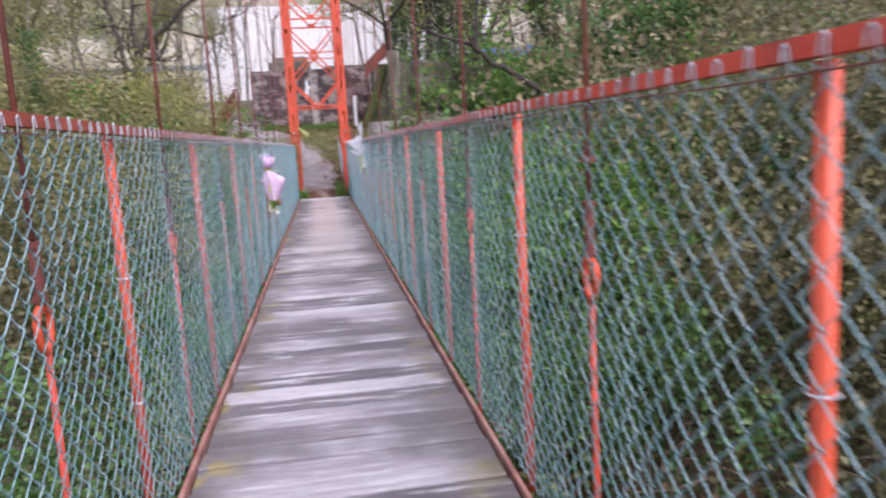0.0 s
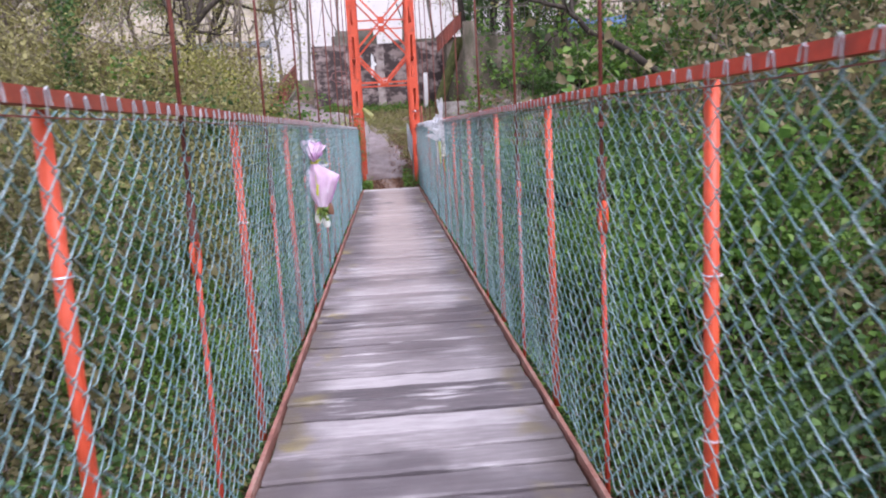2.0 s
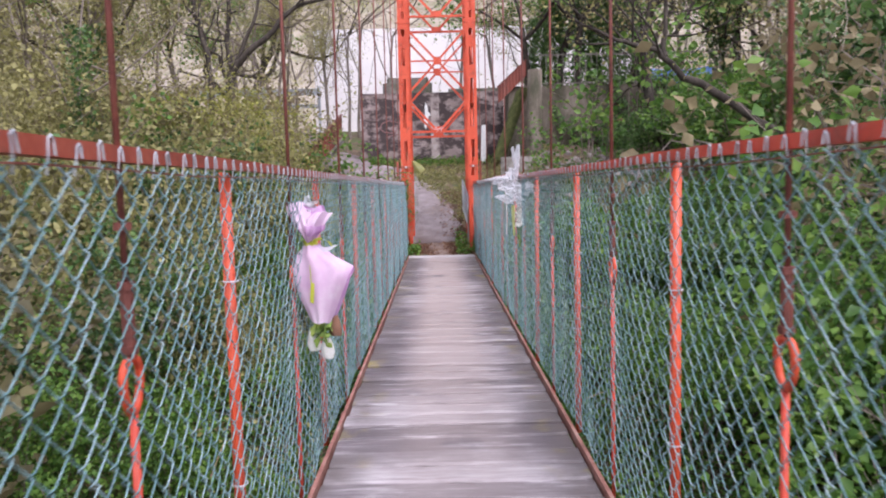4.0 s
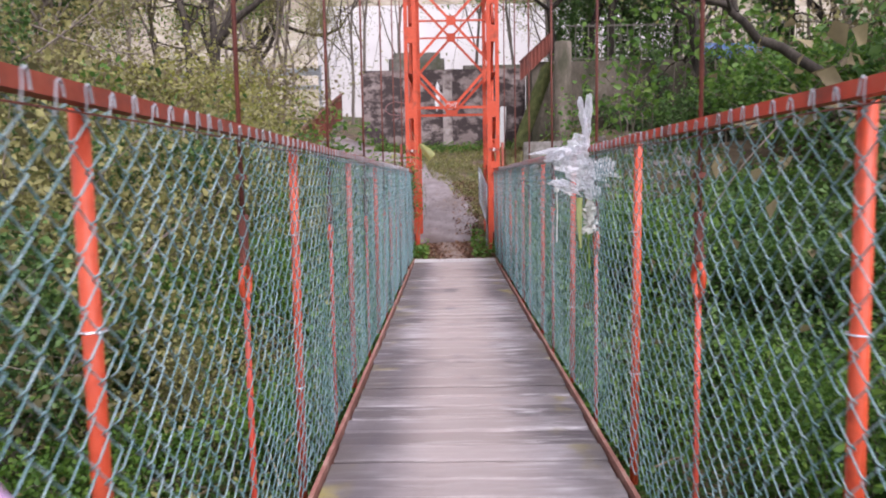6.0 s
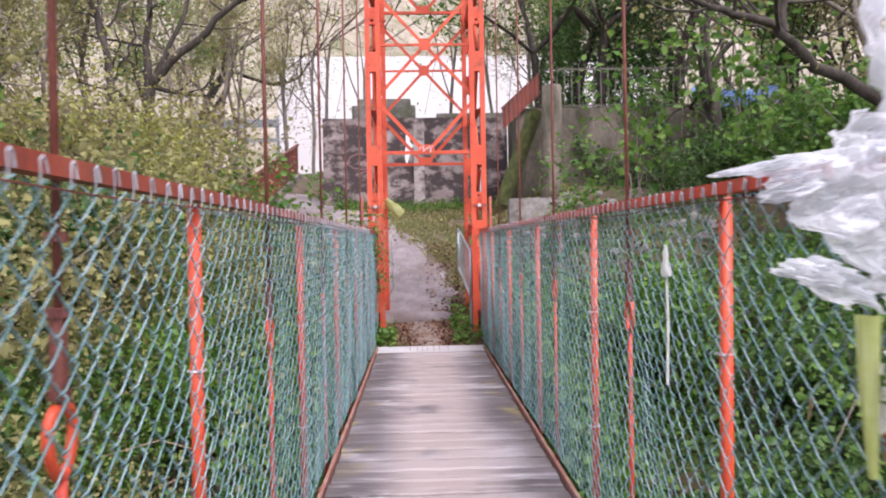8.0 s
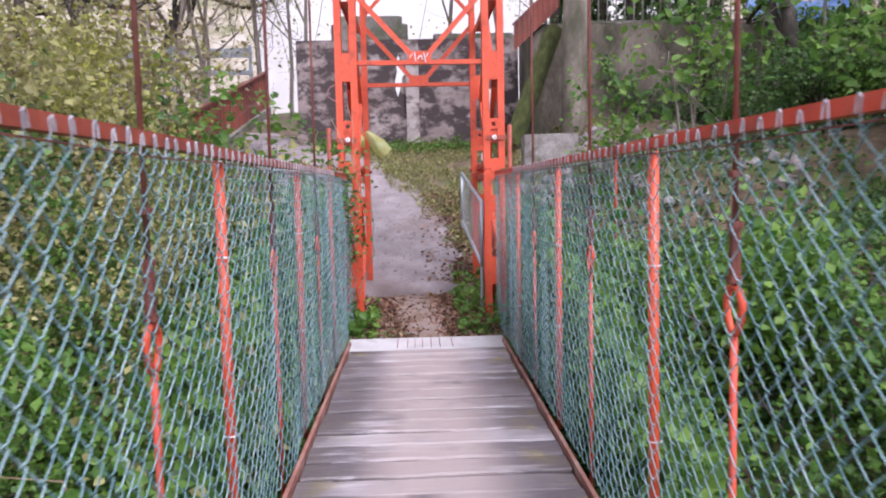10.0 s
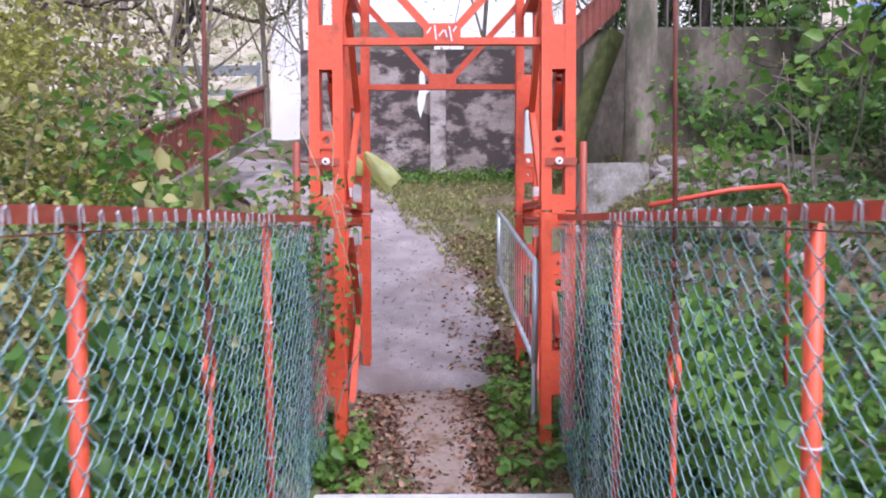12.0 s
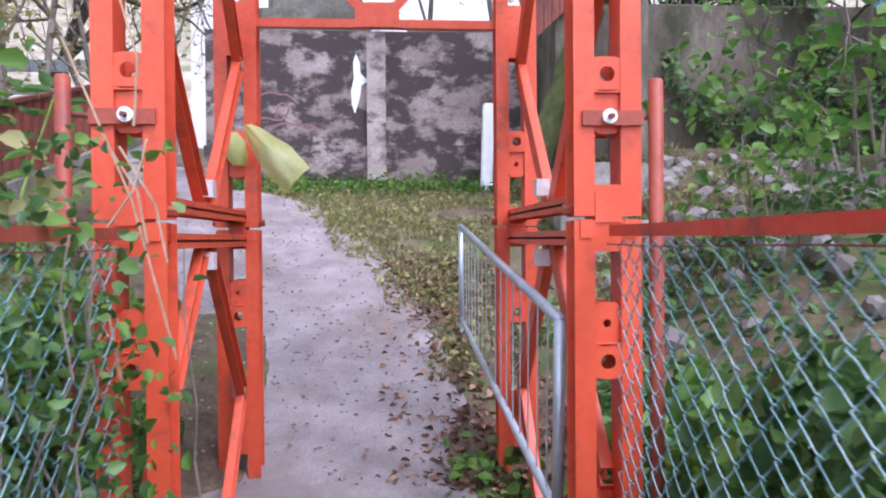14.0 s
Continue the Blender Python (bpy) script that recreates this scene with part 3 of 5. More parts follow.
def chord(s, y, z0, z1, mid):
    """Two channels back to back with filler plates between them."""
    lo, hi = sorted((s * 0.562, s * 0.757))
    for a, b, web in ((lo, lo + 0.06, lo + 0.06), (hi - 0.06, hi, hi - 0.06)):
        e = a if web == b else b
        t = 0.005 if web == b else -0.005
        g = Geo().prism([(e, y - 0.052), (web, y - 0.052), (web, y + 0.052), (e, y + 0.052), (e, y + 0.045), (web - t, y + 0.045), (web - t, y - 0.045), (e, y - 0.045)], z0, z1)
        tpart("channel", g)
    for h in (1, -1):
        for a, b in ((0.47, 0.72), (1.067, 1.285), (1.43, 1.52)):
            za, zb = sorted((mid + h * a, mid + h * b))
            za, zb = max(za, z0), min(zb, z1)
            if zb - za < 0.03:
                continue
            for yy in (y - 0.049, y + 0.043):
                if b == 1.285:
                    zm = mid + h * 1.165
                    f = Geo()
                    holed_plate(f, lo + 0.055, hi - 0.055, *sorted((mid + h * 1.067, zm)), yy, yy + 0.006, 0.022)
                    tpart("filler_plate", f)
                    f = Geo()
                    holed_plate(f, lo + 0.055, hi - 0.055, *sorted((zm, mid + h * 1.285)), yy + 0.012, yy + 0.018, 0.012)
                    tpart("filler_plate", f)
                    tpart("rib", Geo().box(lo + 0.055, hi - 0.055, yy, yy + 0.02, zm - 0.004, zm + 0.004))
                else:
                    tpart("filler_plate", Geo().box(lo + 0.055, hi - 0.055, yy, yy + 0.006, za, zb))


JOINT, LONG = 1.41, 3.05
for s in (-1, 1):
    for y in (FRONT, REAR):
        for k in (-1, 0, 1):
            z0 = JOINT + k * LONG
            chord(s, y, max(z0, -0.6) + 0.006, z0 + LONG - 0.006, z0 + LONG / 2)
        for zj in (JOINT, JOINT + LONG):
            lug = Geo()
            for off in (-0.064, 0.064):
                lug.box(s * 0.66 + off - 0.018, s * 0.66 + off + 0.018, y - 0.058, y + 0.058, zj - 0.055, zj - 0.004)
            lug.box(s * 0.66 - 0.038, s * 0.66 + 0.038, y - 0.056, y + 0.056, zj - 0.012, zj + 0.075)
            tpart("lug", lug)
            pin = Geo().tube([(s * 0.54, y, zj + 0.028), (s * 0.78, y, zj + 0.028)], 0.016, 6)
            tpart("pin", pin, "", M_BROWNRED)
    mid = MID
    for k in (-1, 0, 1):
        z0, z1 = JOINT + k * LONG, JOINT + (k + 1) * LONG
        zc = (z0 + z1) / 2
        for zz, hh in ((z0 + 0.055, 0.05), (z1 - 0.055, 0.05), (zc, 0.07)):
            if zz > -0.3:
                g = Geo()
                g.box(s * 0.66 - 0.045, s * 0.66 + 0.045, FRONT + 0.05, REAR - 0.05, zz - 0.004, zz + 0.004)
                g.box(s * 0.66 - 0.045, s * 0.66 - 0.039, FRONT + 0.05, REAR - 0.05, zz - hh / 2, zz + hh / 2)
                g.box(s * 0.66 + 0.039, s * 0.66 + 0.045, FRONT + 0.05, REAR - 0.05, zz - hh / 2, zz + hh / 2)
                tpart("cross_member", g)
        for za, zb in ((z0 + 0.07, (z0 + zc) / 2), (zc - 0.04, (z0 + zc) / 2), (zc + 0.04, (zc + z1) / 2), (z1 - 0.07, (zc + z1) / 2)):
            for y in (FRONT + 0.055, REAR - 0.055):
                if max(za, zb) < 0.0:
                    continue
                a, b = Vector((s * 0.66, mid + (0.035 if y > mid else -0.035), za)), Vector((s * 0.66, y, zb))
                g = Geo()
                g.bar(a, b, 0.006, 0.078, (0, 1, 0.2))
                for e in (-1, 1):
                    d = (b - a).normalized()
                    nrm = Vector((1, 0, 0)).cross(d) * 0.036 * e
                    g.bar(a + nrm + Vector((0.018, 0, 0)), b + nrm + Vector((0.018, 0, 0)), 0.036, 0.006, nrm)
                tpart("diagonal", g)
    for zz in (JOINT + 0.14, JOINT - 0.13):
        tpart("sticker", Geo().box(s * 0.66 - s * 0.0, s * 0.66 - s * 0.052, mid - 0.03, mid + 0.03, zz - 0.032, zz + 0.032), "worn pale sticker", M_LABEL)
    for y in (FRONT, REAR):
        tpart("base_plate", Geo().box(s * 0.66 - 0.16, s * 0.66 + 0.16, y - 0.15, y + 0.15, -0.32, -0.28))

for y in (FRONT, REAR):
    for zb in (2.38, 4.6):
        g = Geo()
        g.box(-0.565, 0.565, y - 0.02, y + 0.02, zb - 0.02, zb + 0.02)
        g.box(-0.105, 0.105, y - 0.027, y - 0.021, zb - 0.018, zb + 0.098)
        tpart("portal_beam", g)
        for e in (-1, 1):
            tpart("portal_brace", Geo().bar((e * 0.05, y - 0.012, zb + 0.04), (e * 0.58, y - 0.012, zb + 0.62), 0.012, 0.045))
    for zp in (3.75, 5.95):
        g = Geo()
        g.box(-0.075, 0.075, y - 0.027, y - 0.021, zp - 0.075, zp + 0.075)
        g.box(-0.565, 0.565, y - 0.014, y + 0.014, zp - 0.014, zp + 0.014)
        tpart("portal_beam", g)
        for e in (-1, 1):
            for up in (-1, 1):
                tpart("portal_brace", Geo().bar((e * 0.04, y + 0.02, zp + up * 0.04), (e * 0.58, y + 0.02, zp + up * 0.62), 0.012, 0.04))
g = Geo()
for s in (-1, 1):
    g.box(s * 0.66 - 0.13, s * 0.66 + 0.13, FRONT - 0.1, REAR + 0.1, 6.86, 7.0)
g.box(-0.6, 0.6, 18.65, 18.95, 6.86, 6.98)
tpart("head_beam", g)
for y in (FRONT, REAR):
    for s in (-1, 1):
        g = Geo()
        for a in (-0.06, 0.06):
            g.box(s * 0.66 + a - 0.03, s * 0.66 + a + 0.03, y - 0.05, y + 0.05, 4.5, 6.87)
        tpart("chord", g)

# pale strokes of an unreadable word on the lower front plate
for x, z0, z1, lean in ((-0.075, 2.42, 2.455, 0.012), (-0.038, 2.385, 2.468, -0.004), (-0.005, 2.405, 2.44, 0.014), (0.022, 2.40, 2.44, -0.006), (0.048, 2.378, 2.462, -0.008), (0.072, 2.43, 2.462, 0.010)):
    stroke = Geo().bar((x - lean, FRONT - 0.0285, z0), (x + lean, FRONT - 0.0285, z1), 0.009, 0.002, (0, 1, 0))
    tpart("brush_stroke", stroke, "pale brushed stroke", M_LABEL)

# clamps that hold a standing pipe to each front leg
for s in (-1, 1):
    pipe_x = 0.80 if s > 0 else -0.83
    clamp = thing("pipe_clamp", "flat steel clamp bolted across the tower leg with a white washer", "clamp", (s * 0.66, FRONT - 0.056, 1.692), "clamps on the tower")
    x0, x1 = sorted((-s * 0.07, s * (abs(pipe_x) - 0.66 - 0.02)))
    part("bar", Geo().box(-0.075 if s > 0 else -0.10, 0.10 if s > 0 else 0.075, -0.008, 0.0, -0.021, 0.021), M_BROWNRED, clamp)
    part("washer", Geo().tube([(0, -0.009, 0.003), (0, -0.022, 0.003)], 0.021, 14), M_WHITE, clamp, "white plastic washer")
    part("bolt", Geo().tube([(0, -0.02, 0.002), (0, -0.045, 0.0)], 0.008, 6), M_ROD, clamp)
    part("threaded_rod", Geo().tube([(s * 0.075, 0.0, 0.0), (s * (abs(pipe_x) - 0.65), 0.03, 0.012)], 0.008, 8), M_ROD, clamp)
    g = Geo().tube([(0, 0, -0.2), (0, 0, 1.80), (0, 0, 1.805)], [0.021, 0.021, 0.014], 12)
    p = solid("pipe_post", g, M_BROWNRED, "faded red steel pipe standing beside the tower leg", "pipe", "standing pipes", smooth=True)
    p.location = (pipe_x, 18.04, 0)

# ---- pedestrian barrier ----
barrier = thing("pedestrian_barrier", "galvanised tube barrier with thin upright bars, leaning along the path", "barrier", (0.545, 18.15, 0.08))
B0, B1 = Vector((0, 0.0, 1.03)), Vector((0.0, 2.95, 1.36))
C0, C1 = Vector((0, 0.05, 0.43)), Vector((0.0, 2.95, 0.72))
for name, a, b, r in (("top_tube", B0, B1, 0.019), ("bottom_tube", C0, C1, 0.017), ("end_tube", B0, C0, 0.019), ("end_tube", B1, C1, 0.017)):
    part(name, Geo().tube([a, b], r, 10), M_GALV, barrier, smooth=True)
for i in range(1, 18):
    t = i / 18
    part("bar", Geo().tube([B0.lerp(B1, t), C0.lerp(C1, t)], 0.003, 6), M_GALV, barrier)
part("foot", Geo().tube([C0, (0, 0.1, 0.05)], 0.017, 8), M_GALV, barrier)
part("foot", Geo().tube([C1, (-0.0, 2.93, 0.56), (0.01, 2.85, 0.35)], 0.016, 8), M_GALV, barrier)

# ---- concrete wall behind the path ----
WALL_Y = 26.0
wall = Geo()
wall.box(-2.3, 1.99, WALL_Y, WALL_Y + 0.4, 1.4, 4.12)
wall.box(-2.32, 1.99, WALL_Y - 0.06, WALL_Y, 1.4, 2.6)
solid("wall_north", wall, M_WALL, "old concrete wall blotched with black mould", "wall", kind="structure")
solid("wall_pilaster", Geo().box(-0.2, 0.05, WALL_Y - 0.09, WALL_Y + 0.02, 1.4, 4.10), M_PIER, "stained concrete pilaster on the mouldy wall", "pilaster", kind="structure")
blk = Geo()
blk.box(-1.62, -0.14, WALL_Y + 0.02, WALL_Y + 0.5, 4.124, 4.42, 0.06)
blk.box(-1.5, -0.25, WALL_Y + 0.06, WALL_Y + 0.46, 4.42, 4.58, 0.08)
solid("coping_block", blk, M_DARKWALL, "dark weathered stone block on top of the wall", "stone block")
blk = Geo().box(0.35, 1.9, WALL_Y + 0.02, WALL_Y + 0.45, 4.124, 4.22, 0.05)
solid("coping_block", blk, M_DARKWALL, "low dark stone coping on top of the wall", "stone block")

mark = Geo()
mo = [(0.0, 0.62), (0.05, 0.5), (0.06, 0.36), (0.16, 0.26), (0.07, 0.2), (0.05, 0.05), (-0.02, -0.18), (-0.06, -0.05), (-0.07, 0.12), (-0.03, 0.3), (-0.04, 0.5)]
mark.v += [(-0.34 + x, WALL_Y - 0.006, 3.2 + z) for x, z in mo]
mark.f.append(tuple(range(len(mo))))
solid("paint_mark", mark, M_WHITE, "splash of white paint on the mouldy wall", "paint mark")

for cx, cz, rx, rz, a0, a1 in ((-1.42, 3.12, 0.30, 0.16, 0.2, 5.2), (-1.30, 3.08, 0.07, 0.06, 0.0, 6.2), (-1.2, 2.80, 0.36, 0.07, 0.3, 3.0)):
    line = Geo()
    ring = np.linspace(a0, a1, 22)
    line.sheet([[(cx + (rx + d) * math.cos(a) + 0.02 * math.sin(a * 5), WALL_Y - 0.004, cz + (rz + d) * math.sin(a) + 0.015 * math.cos(a * 7)) for a in ring] for d in (0.0, 0.028)])
    solid("paint_scrawl", line, M_SCRAWL, "faded red spray line on the mouldy wall", "paint mark", "spray lines")

g = Geo().box(-0.075, 0.075, -0.06, 0.06, 0, 1.12, 0.015)
g.box(-0.06, 0.06, -0.045, 0.045, 1.12, 1.15, 0.02)
p = solid("white_post", g, M_WHITE, "white painted concrete post standing before the wall", "post")
p.location, p.rotation_euler = (1.32, 25.5, 1.93), (0, radians(2), 0)

# ---- right: retaining wall, column and sloping sheet parapet ----
rw = Geo()
rw.box(2.0, 14, 24.5, 25.95, 0.5, 4.05)
solid("wall_east", rw, M_BROWNWALL, "dark mossy retaining wall beside the path", "wall", kind="structure")
g = Geo()
g.tube([(2.62, 23.8, 1.0), (2.64, 23.85, 2.4), (2.67, 23.9, 4.4)], [0.26, 0.22, 0.2], 12)
solid("concrete_column", g, M_BROWNWALL, "grey concrete column against the retaining wall", "column", smooth=True)
g = Geo().prism([(1.6, 22.6), (1.75, 22.5), (2.3, 22.45), (2.42, 22.6), (2.4, 23.2), (1.65, 23.3)], 0.6, 2.02)
solid("footing_block", g, M_STONEWORK, "pale concrete footing block beside the path", "block")
moss = Geo()
rows = []
for t in np.linspace(0, 1, 14):
    x, z = 1.62 + 0.75 * t, 1.9 + 2.0 * t
    rows.append([(x - 0.16 + 0.05 * noise.noise((t * 9, 0, 1)), 24.43, z), (x, 24.25 + 0.05 * noise.noise((t * 7, 2, 1)), z + 0.12), (x + 0.2, 24.45, z + 0.05)])
moss.sheet(rows)
solid("mossy_buttress", moss, M_MOSS, "sloping buttress edge covered in green moss", "buttress", smooth=True)
par = thing("sheet_parapet", "red-brown corrugated sheet parapet sloping up over the wall", "parapet", (1.70, 24.4, 3.58), "sheet parapets")


def ribbed(length, rise, height, rib=0.09):
    g, rows = Geo(), [[], []]
    n = int(length / rib * 4)
    for i in range(n + 1):
        u = i / n
        d = 0.018 if i % 4 in (1, 2) else 0.0
        rows[0].append((u * length, d, u * rise))
        rows[1].append((u * length, d, u * rise + height))
    g.sheet(rows)
    g.sheet([[(x, y + 0.004, z) for x, y, z in r] for r in reversed(rows)])
    return g


part("sheet", ribbed(0.8, 0.74, 0.45), M_SHEET, par)
part("cap_rail", Geo().bar((-0.02, 0.01, 0.45), (0.81, 0.01, 1.20), 0.05, 0.03), M_ROD, par)
par2 = thing("sheet_parapet", "rust-red corrugated sheet parapet along the rising path", "parapet", (-3.2, 20.9, 1.40), "sheet parapets")
par2.rotation_euler = (0, 0, radians(86))
part("sheet", ribbed(5.0, 1.45, 0.66, 0.16), M_SHEET, par2)
part("cap_rail", Geo().bar((0, 0.01, 0.67), (5.0, 0.01, 2.12), 0.07, 0.035), M_ROD, par2, "dark top rail")
part("kerb", Geo().bar((0, 0.05, -0.06), (5.0, 0.05, 1.39), 0.22, 0.14), M_DARKWALL, par2, "dark stone kerb")

railing = thing("picket_railing", "dark iron picket railing on top of the retaining wall", "railing", (2.95, 24.8, 4.05))
for i in range(60):
    part("picket", Geo().box(i * 0.16, i * 0.16 + 0.018, 0, 0.018, 0, 0.95), M_DARKWALL, railing)
for z in (0.08, 0.88):
    part("rail", Geo().box(0, 9.6, 0.018, 0.04, z, z + 0.035), M_DARKWALL, railing)

guard = thing("guard_rail", "grey-blue steel guard rail along the upper road", "guard rail", (-15, 32, 3.85))
part("beam", Geo().box(0, 10.6, 0, 0.06, 1.02, 1.26), M_GALV, guard)
part("beam", Geo().box(0, 10.6, 0, 0.05, 0.55, 0.68), M_GALV, guard)
for i in range(6):
    part("post", Geo().box(i * 2.1, i * 2.1 + 0.09, 0.06, 0.16, -0.6, 1.35), M_GALV, guard)

# ---- pale house and hillside in the distance ----
house = thing("house", "pale plastered house behind the wall", "house", (0, 38.5, 2.5))
part("wall", Geo().box(-5.6, 9.5, 0, 8, 0, 6.0), M_PLASTER, house)
g = Geo().prism([(-5.603, -0.003), (9.503, -0.003), (9.503, 8.003), (-5.603, 8.003)], 6.0, 6.12)
part("roof", g, M_PLASTER, house, "flat pale roof slab")
hill = []
for i, y in enumerate(np.linspace(52, 130, 14)):
    hill.append([(x, y + 6 * noise.noise((x * 0.02, i * 0.3, 2)), 4 + i * 3.2 + 3.5 * noise.noise((x * 0.04, i * 0.4, 7))) for x in np.linspace(-140, 140, 60)])
solid("backdrop", Geo().sheet(hill), M_HILL, "pale dry hillside in the haze beyond the trees", "hillside", kind="structure", smooth=True)

rows = []
for i in range(5):
    rows.append([(5.9 + u * 1.9, 24.72 + 0.05 * noise.noise((u * 5, i, 3)), 4.52 - i * 0.09 - 0.08 * math.sin(u * 3.1) + 0.03 * noise.noise((u * 6, i, 1))) for u in np.linspace(0, 1, 14)])
solid("tarpaulin", Geo().sheet(rows), M_TARP, "blue tarpaulin hung over the picket railing", "tarpaulin", smooth=True)

stay = thing("stay_rod", "bent orange steel bar beside the fence end", "rod", (1.49, 17.0, -0.4))
part("upright", Geo().tube([(0.0, 0, 0), (0.0, 0, 1.86), (-0.03, 0, 1.905)], 0.011, 8), M_RAIL, stay, smooth=True)
part("arm", Geo().tube([(-0.03, 0, 1.905), (-0.25, 0, 1.885), (-0.60, 0, 1.82)], 0.011, 8), M_RAIL, stay, smooth=True)

# ---- trees and bushes ----


def grow(rng, g, p, d, length, r, depth, tips, bend=0.25, split=3, droop=0.0):
    """A tapered limb that forks into smaller ones."""
    pts, radii = [p.copy()], [r]
    n = 5 if r > 0.013 else 3
    for i in range(n):
        d = (d + Vector(rng.normal(size=3)) * bend * 0.35 + Vector((0, 0, 0.06 - droop))).normalized()
        p = p + d * (length / n)
        pts.append(p.copy())
        radii.append(r * (1 - 0.42 * (i + 1) / n))
        if depth <= 1:
            tips.append((p.copy(), length * 0.25))
        if depth > 0 and i >= n - 3 + (n == 3) and rng.random() < 0.65:
            side = (d + Vector(rng.normal(size=3)) * 0.8).normalized()
            grow(rng, g, p, side, length * rng.uniform(0.45, 0.7), radii[-1] * 0.6, depth - 1, tips, bend, split, droop)
    g.tube(pts, radii, 7 if r > 0.05 else (5 if r > 0.012 else 3), caps=False)
    if depth > 0:
        for _ in range(split - 1):
            side = (d + Vector(rng.normal(size=3)) * 0.6).normalized()
            grow(rng, g, p, side, length * rng.uniform(0.55, 0.8), radii[-1] * 0.8, depth - 1, tips, bend, split, droop)


def scatter(rng, tips, count, spread):
    k = rng.integers(0, len(tips), count)
    base = np.array([tips[i][0] for i in k])
    return base + rng.normal(size=(count, 3)) * spread


def tree(seed, label, at, height, r, leaves, leaf_mat, bark, size=(0.06, 0.13), depth=3, ivy=0, lean=(0, 0, 1), bend=0.3, spread=0.24):
    rng = np.random.default_rng(seed)
    t = thing("tree", label, "tree", at, "trees on the bank")
    g, tips = Geo(), []
    grow(rng, g, Vector((0, 0, -0.3)), Vector(lean).normalized(), height * 0.5, r, depth, tips, bend)
    part("trunk", g, bark, t, smooth=True)
    if leaves:
        part("crown", leaf_mesh("crown", scatter(rng, tips, leaves, spread), rng.uniform(size[0], size[1], leaves), leaf_mat, rng), leaf_mat, t)
    if ivy:
        h = rng.uniform(0, height * 0.55, ivy)
        a = rng.uniform(0, 6.283, ivy)
        d = Vector(lean).normalized()
        rad = r * 1.1 + np.abs(rng.normal(size=ivy)) * 0.17
        pts = np.stack([rad * np.cos(a) + d.x / d.z * h, rad * np.sin(a) + d.y / d.z * h, h], 1)
        part("ivy", leaf_mesh("ivy", pts, rng.uniform(0.06, 0.12, ivy), M_IVY, rng), M_IVY, t, "dark green ivy on the trunk")
    return t


def bush(seed, label, at, height, width, leaves, leaf_mat, size=(0.05, 0.1), stems=9, oval=False):
    rng = np.random.default_rng(seed)
    t = thing("bush", label, "bush", at, "bushes on the slopes")
    g, tips = Geo(), []
    for _ in range(stems):
        d = Vector((rng.normal() * 0.45 * width / height, rng.normal() * 0.45 * width / height, 1)).normalized()
        grow(rng, g, Vector((rng.normal() * width * 0.12, rng.normal() * width * 0.12, -0.1)), d, height * rng.uniform(0.5, 0.75), 0.016, 2, tips, 0.4, 2, 0.05)
    tagged(part("branch_tangle", g, M_BARKPALE, t), kind="stuff")
    part("foliage", leaf_mesh("foliage", scatter(rng, tips, leaves, 0.10 * width), rng.uniform(size[0], size[1], leaves), leaf_mat, rng, oval=oval), leaf_mat, t)
    return t


def put(ob, x, y, scale=1.0, turn=0.0, sink=0.0):
    ob.location = (x, y, float(ground_z(x, y)) - sink)
    ob.rotation_euler = (0, 0, turn)
    ob.scale = (scale, scale, scale)
    return ob


def again(ob, x, y, scale=1.0, turn=0.0, sink=0.0):
    c = copy_thing(ob, Matrix.Identity(4))
    return put(c, x, y, scale, turn, sink)


rng = np.random.default_rng(21)
DARK = tree(3, "bare dark tree forking low, with few yellow-green leaves", (0, 0, 0), 7.0, 0.17, 900, M_OLIVE, M_BARK, depth=4, bend=0.45, lean=(0.1, 0, 1))
put(DARK, -11.5, 28.8, 1.15, 0.3)


def limbed_tree(seed, label, base, limbs, bark, leaves, leaf_mat, size):
    """A tree whose main limbs follow given courses, each with its own twigs."""
    rng = np.random.default_rng(seed)
    t = thing("tree", label, "tree", base, "trees on the bank")
    o, tips, g = Vector(base), [], Geo()
    for course, r0, r1 in limbs:
        pts = [Vector(p) - o for p in course]
        fine = []
        for a, b in zip(pts, pts[1:]):
            fine += [a.lerp(b, u) + Vector(rng.normal(size=3)) * 0.025 for u in (0.0, 0.33, 0.66)]
        fine.append(pts[-1])
        radii = list(np.linspace(r0, r1, len(fine)))
        g.tube(fine, radii, 8, caps=False)
        for i in range(len(fine) // 2, len(fine)):
            d = (fine[i] - fine[i - 1]).normalized() + Vector(rng.normal(size=3)) * 0.7
            grow(rng, g, fine[i], d.normalized(), rng.uniform(0.6, 1.4), radii[i] * 0.5, 2, tips, 0.4, 2)
    part("trunk", g, bark, t, smooth=True)
    part("crown", leaf_mesh("crown", scatter(rng, tips, leaves, 0.2), rng.uniform(size[0], size[1], leaves), leaf_mat, rng), leaf_mat, t)
    return t


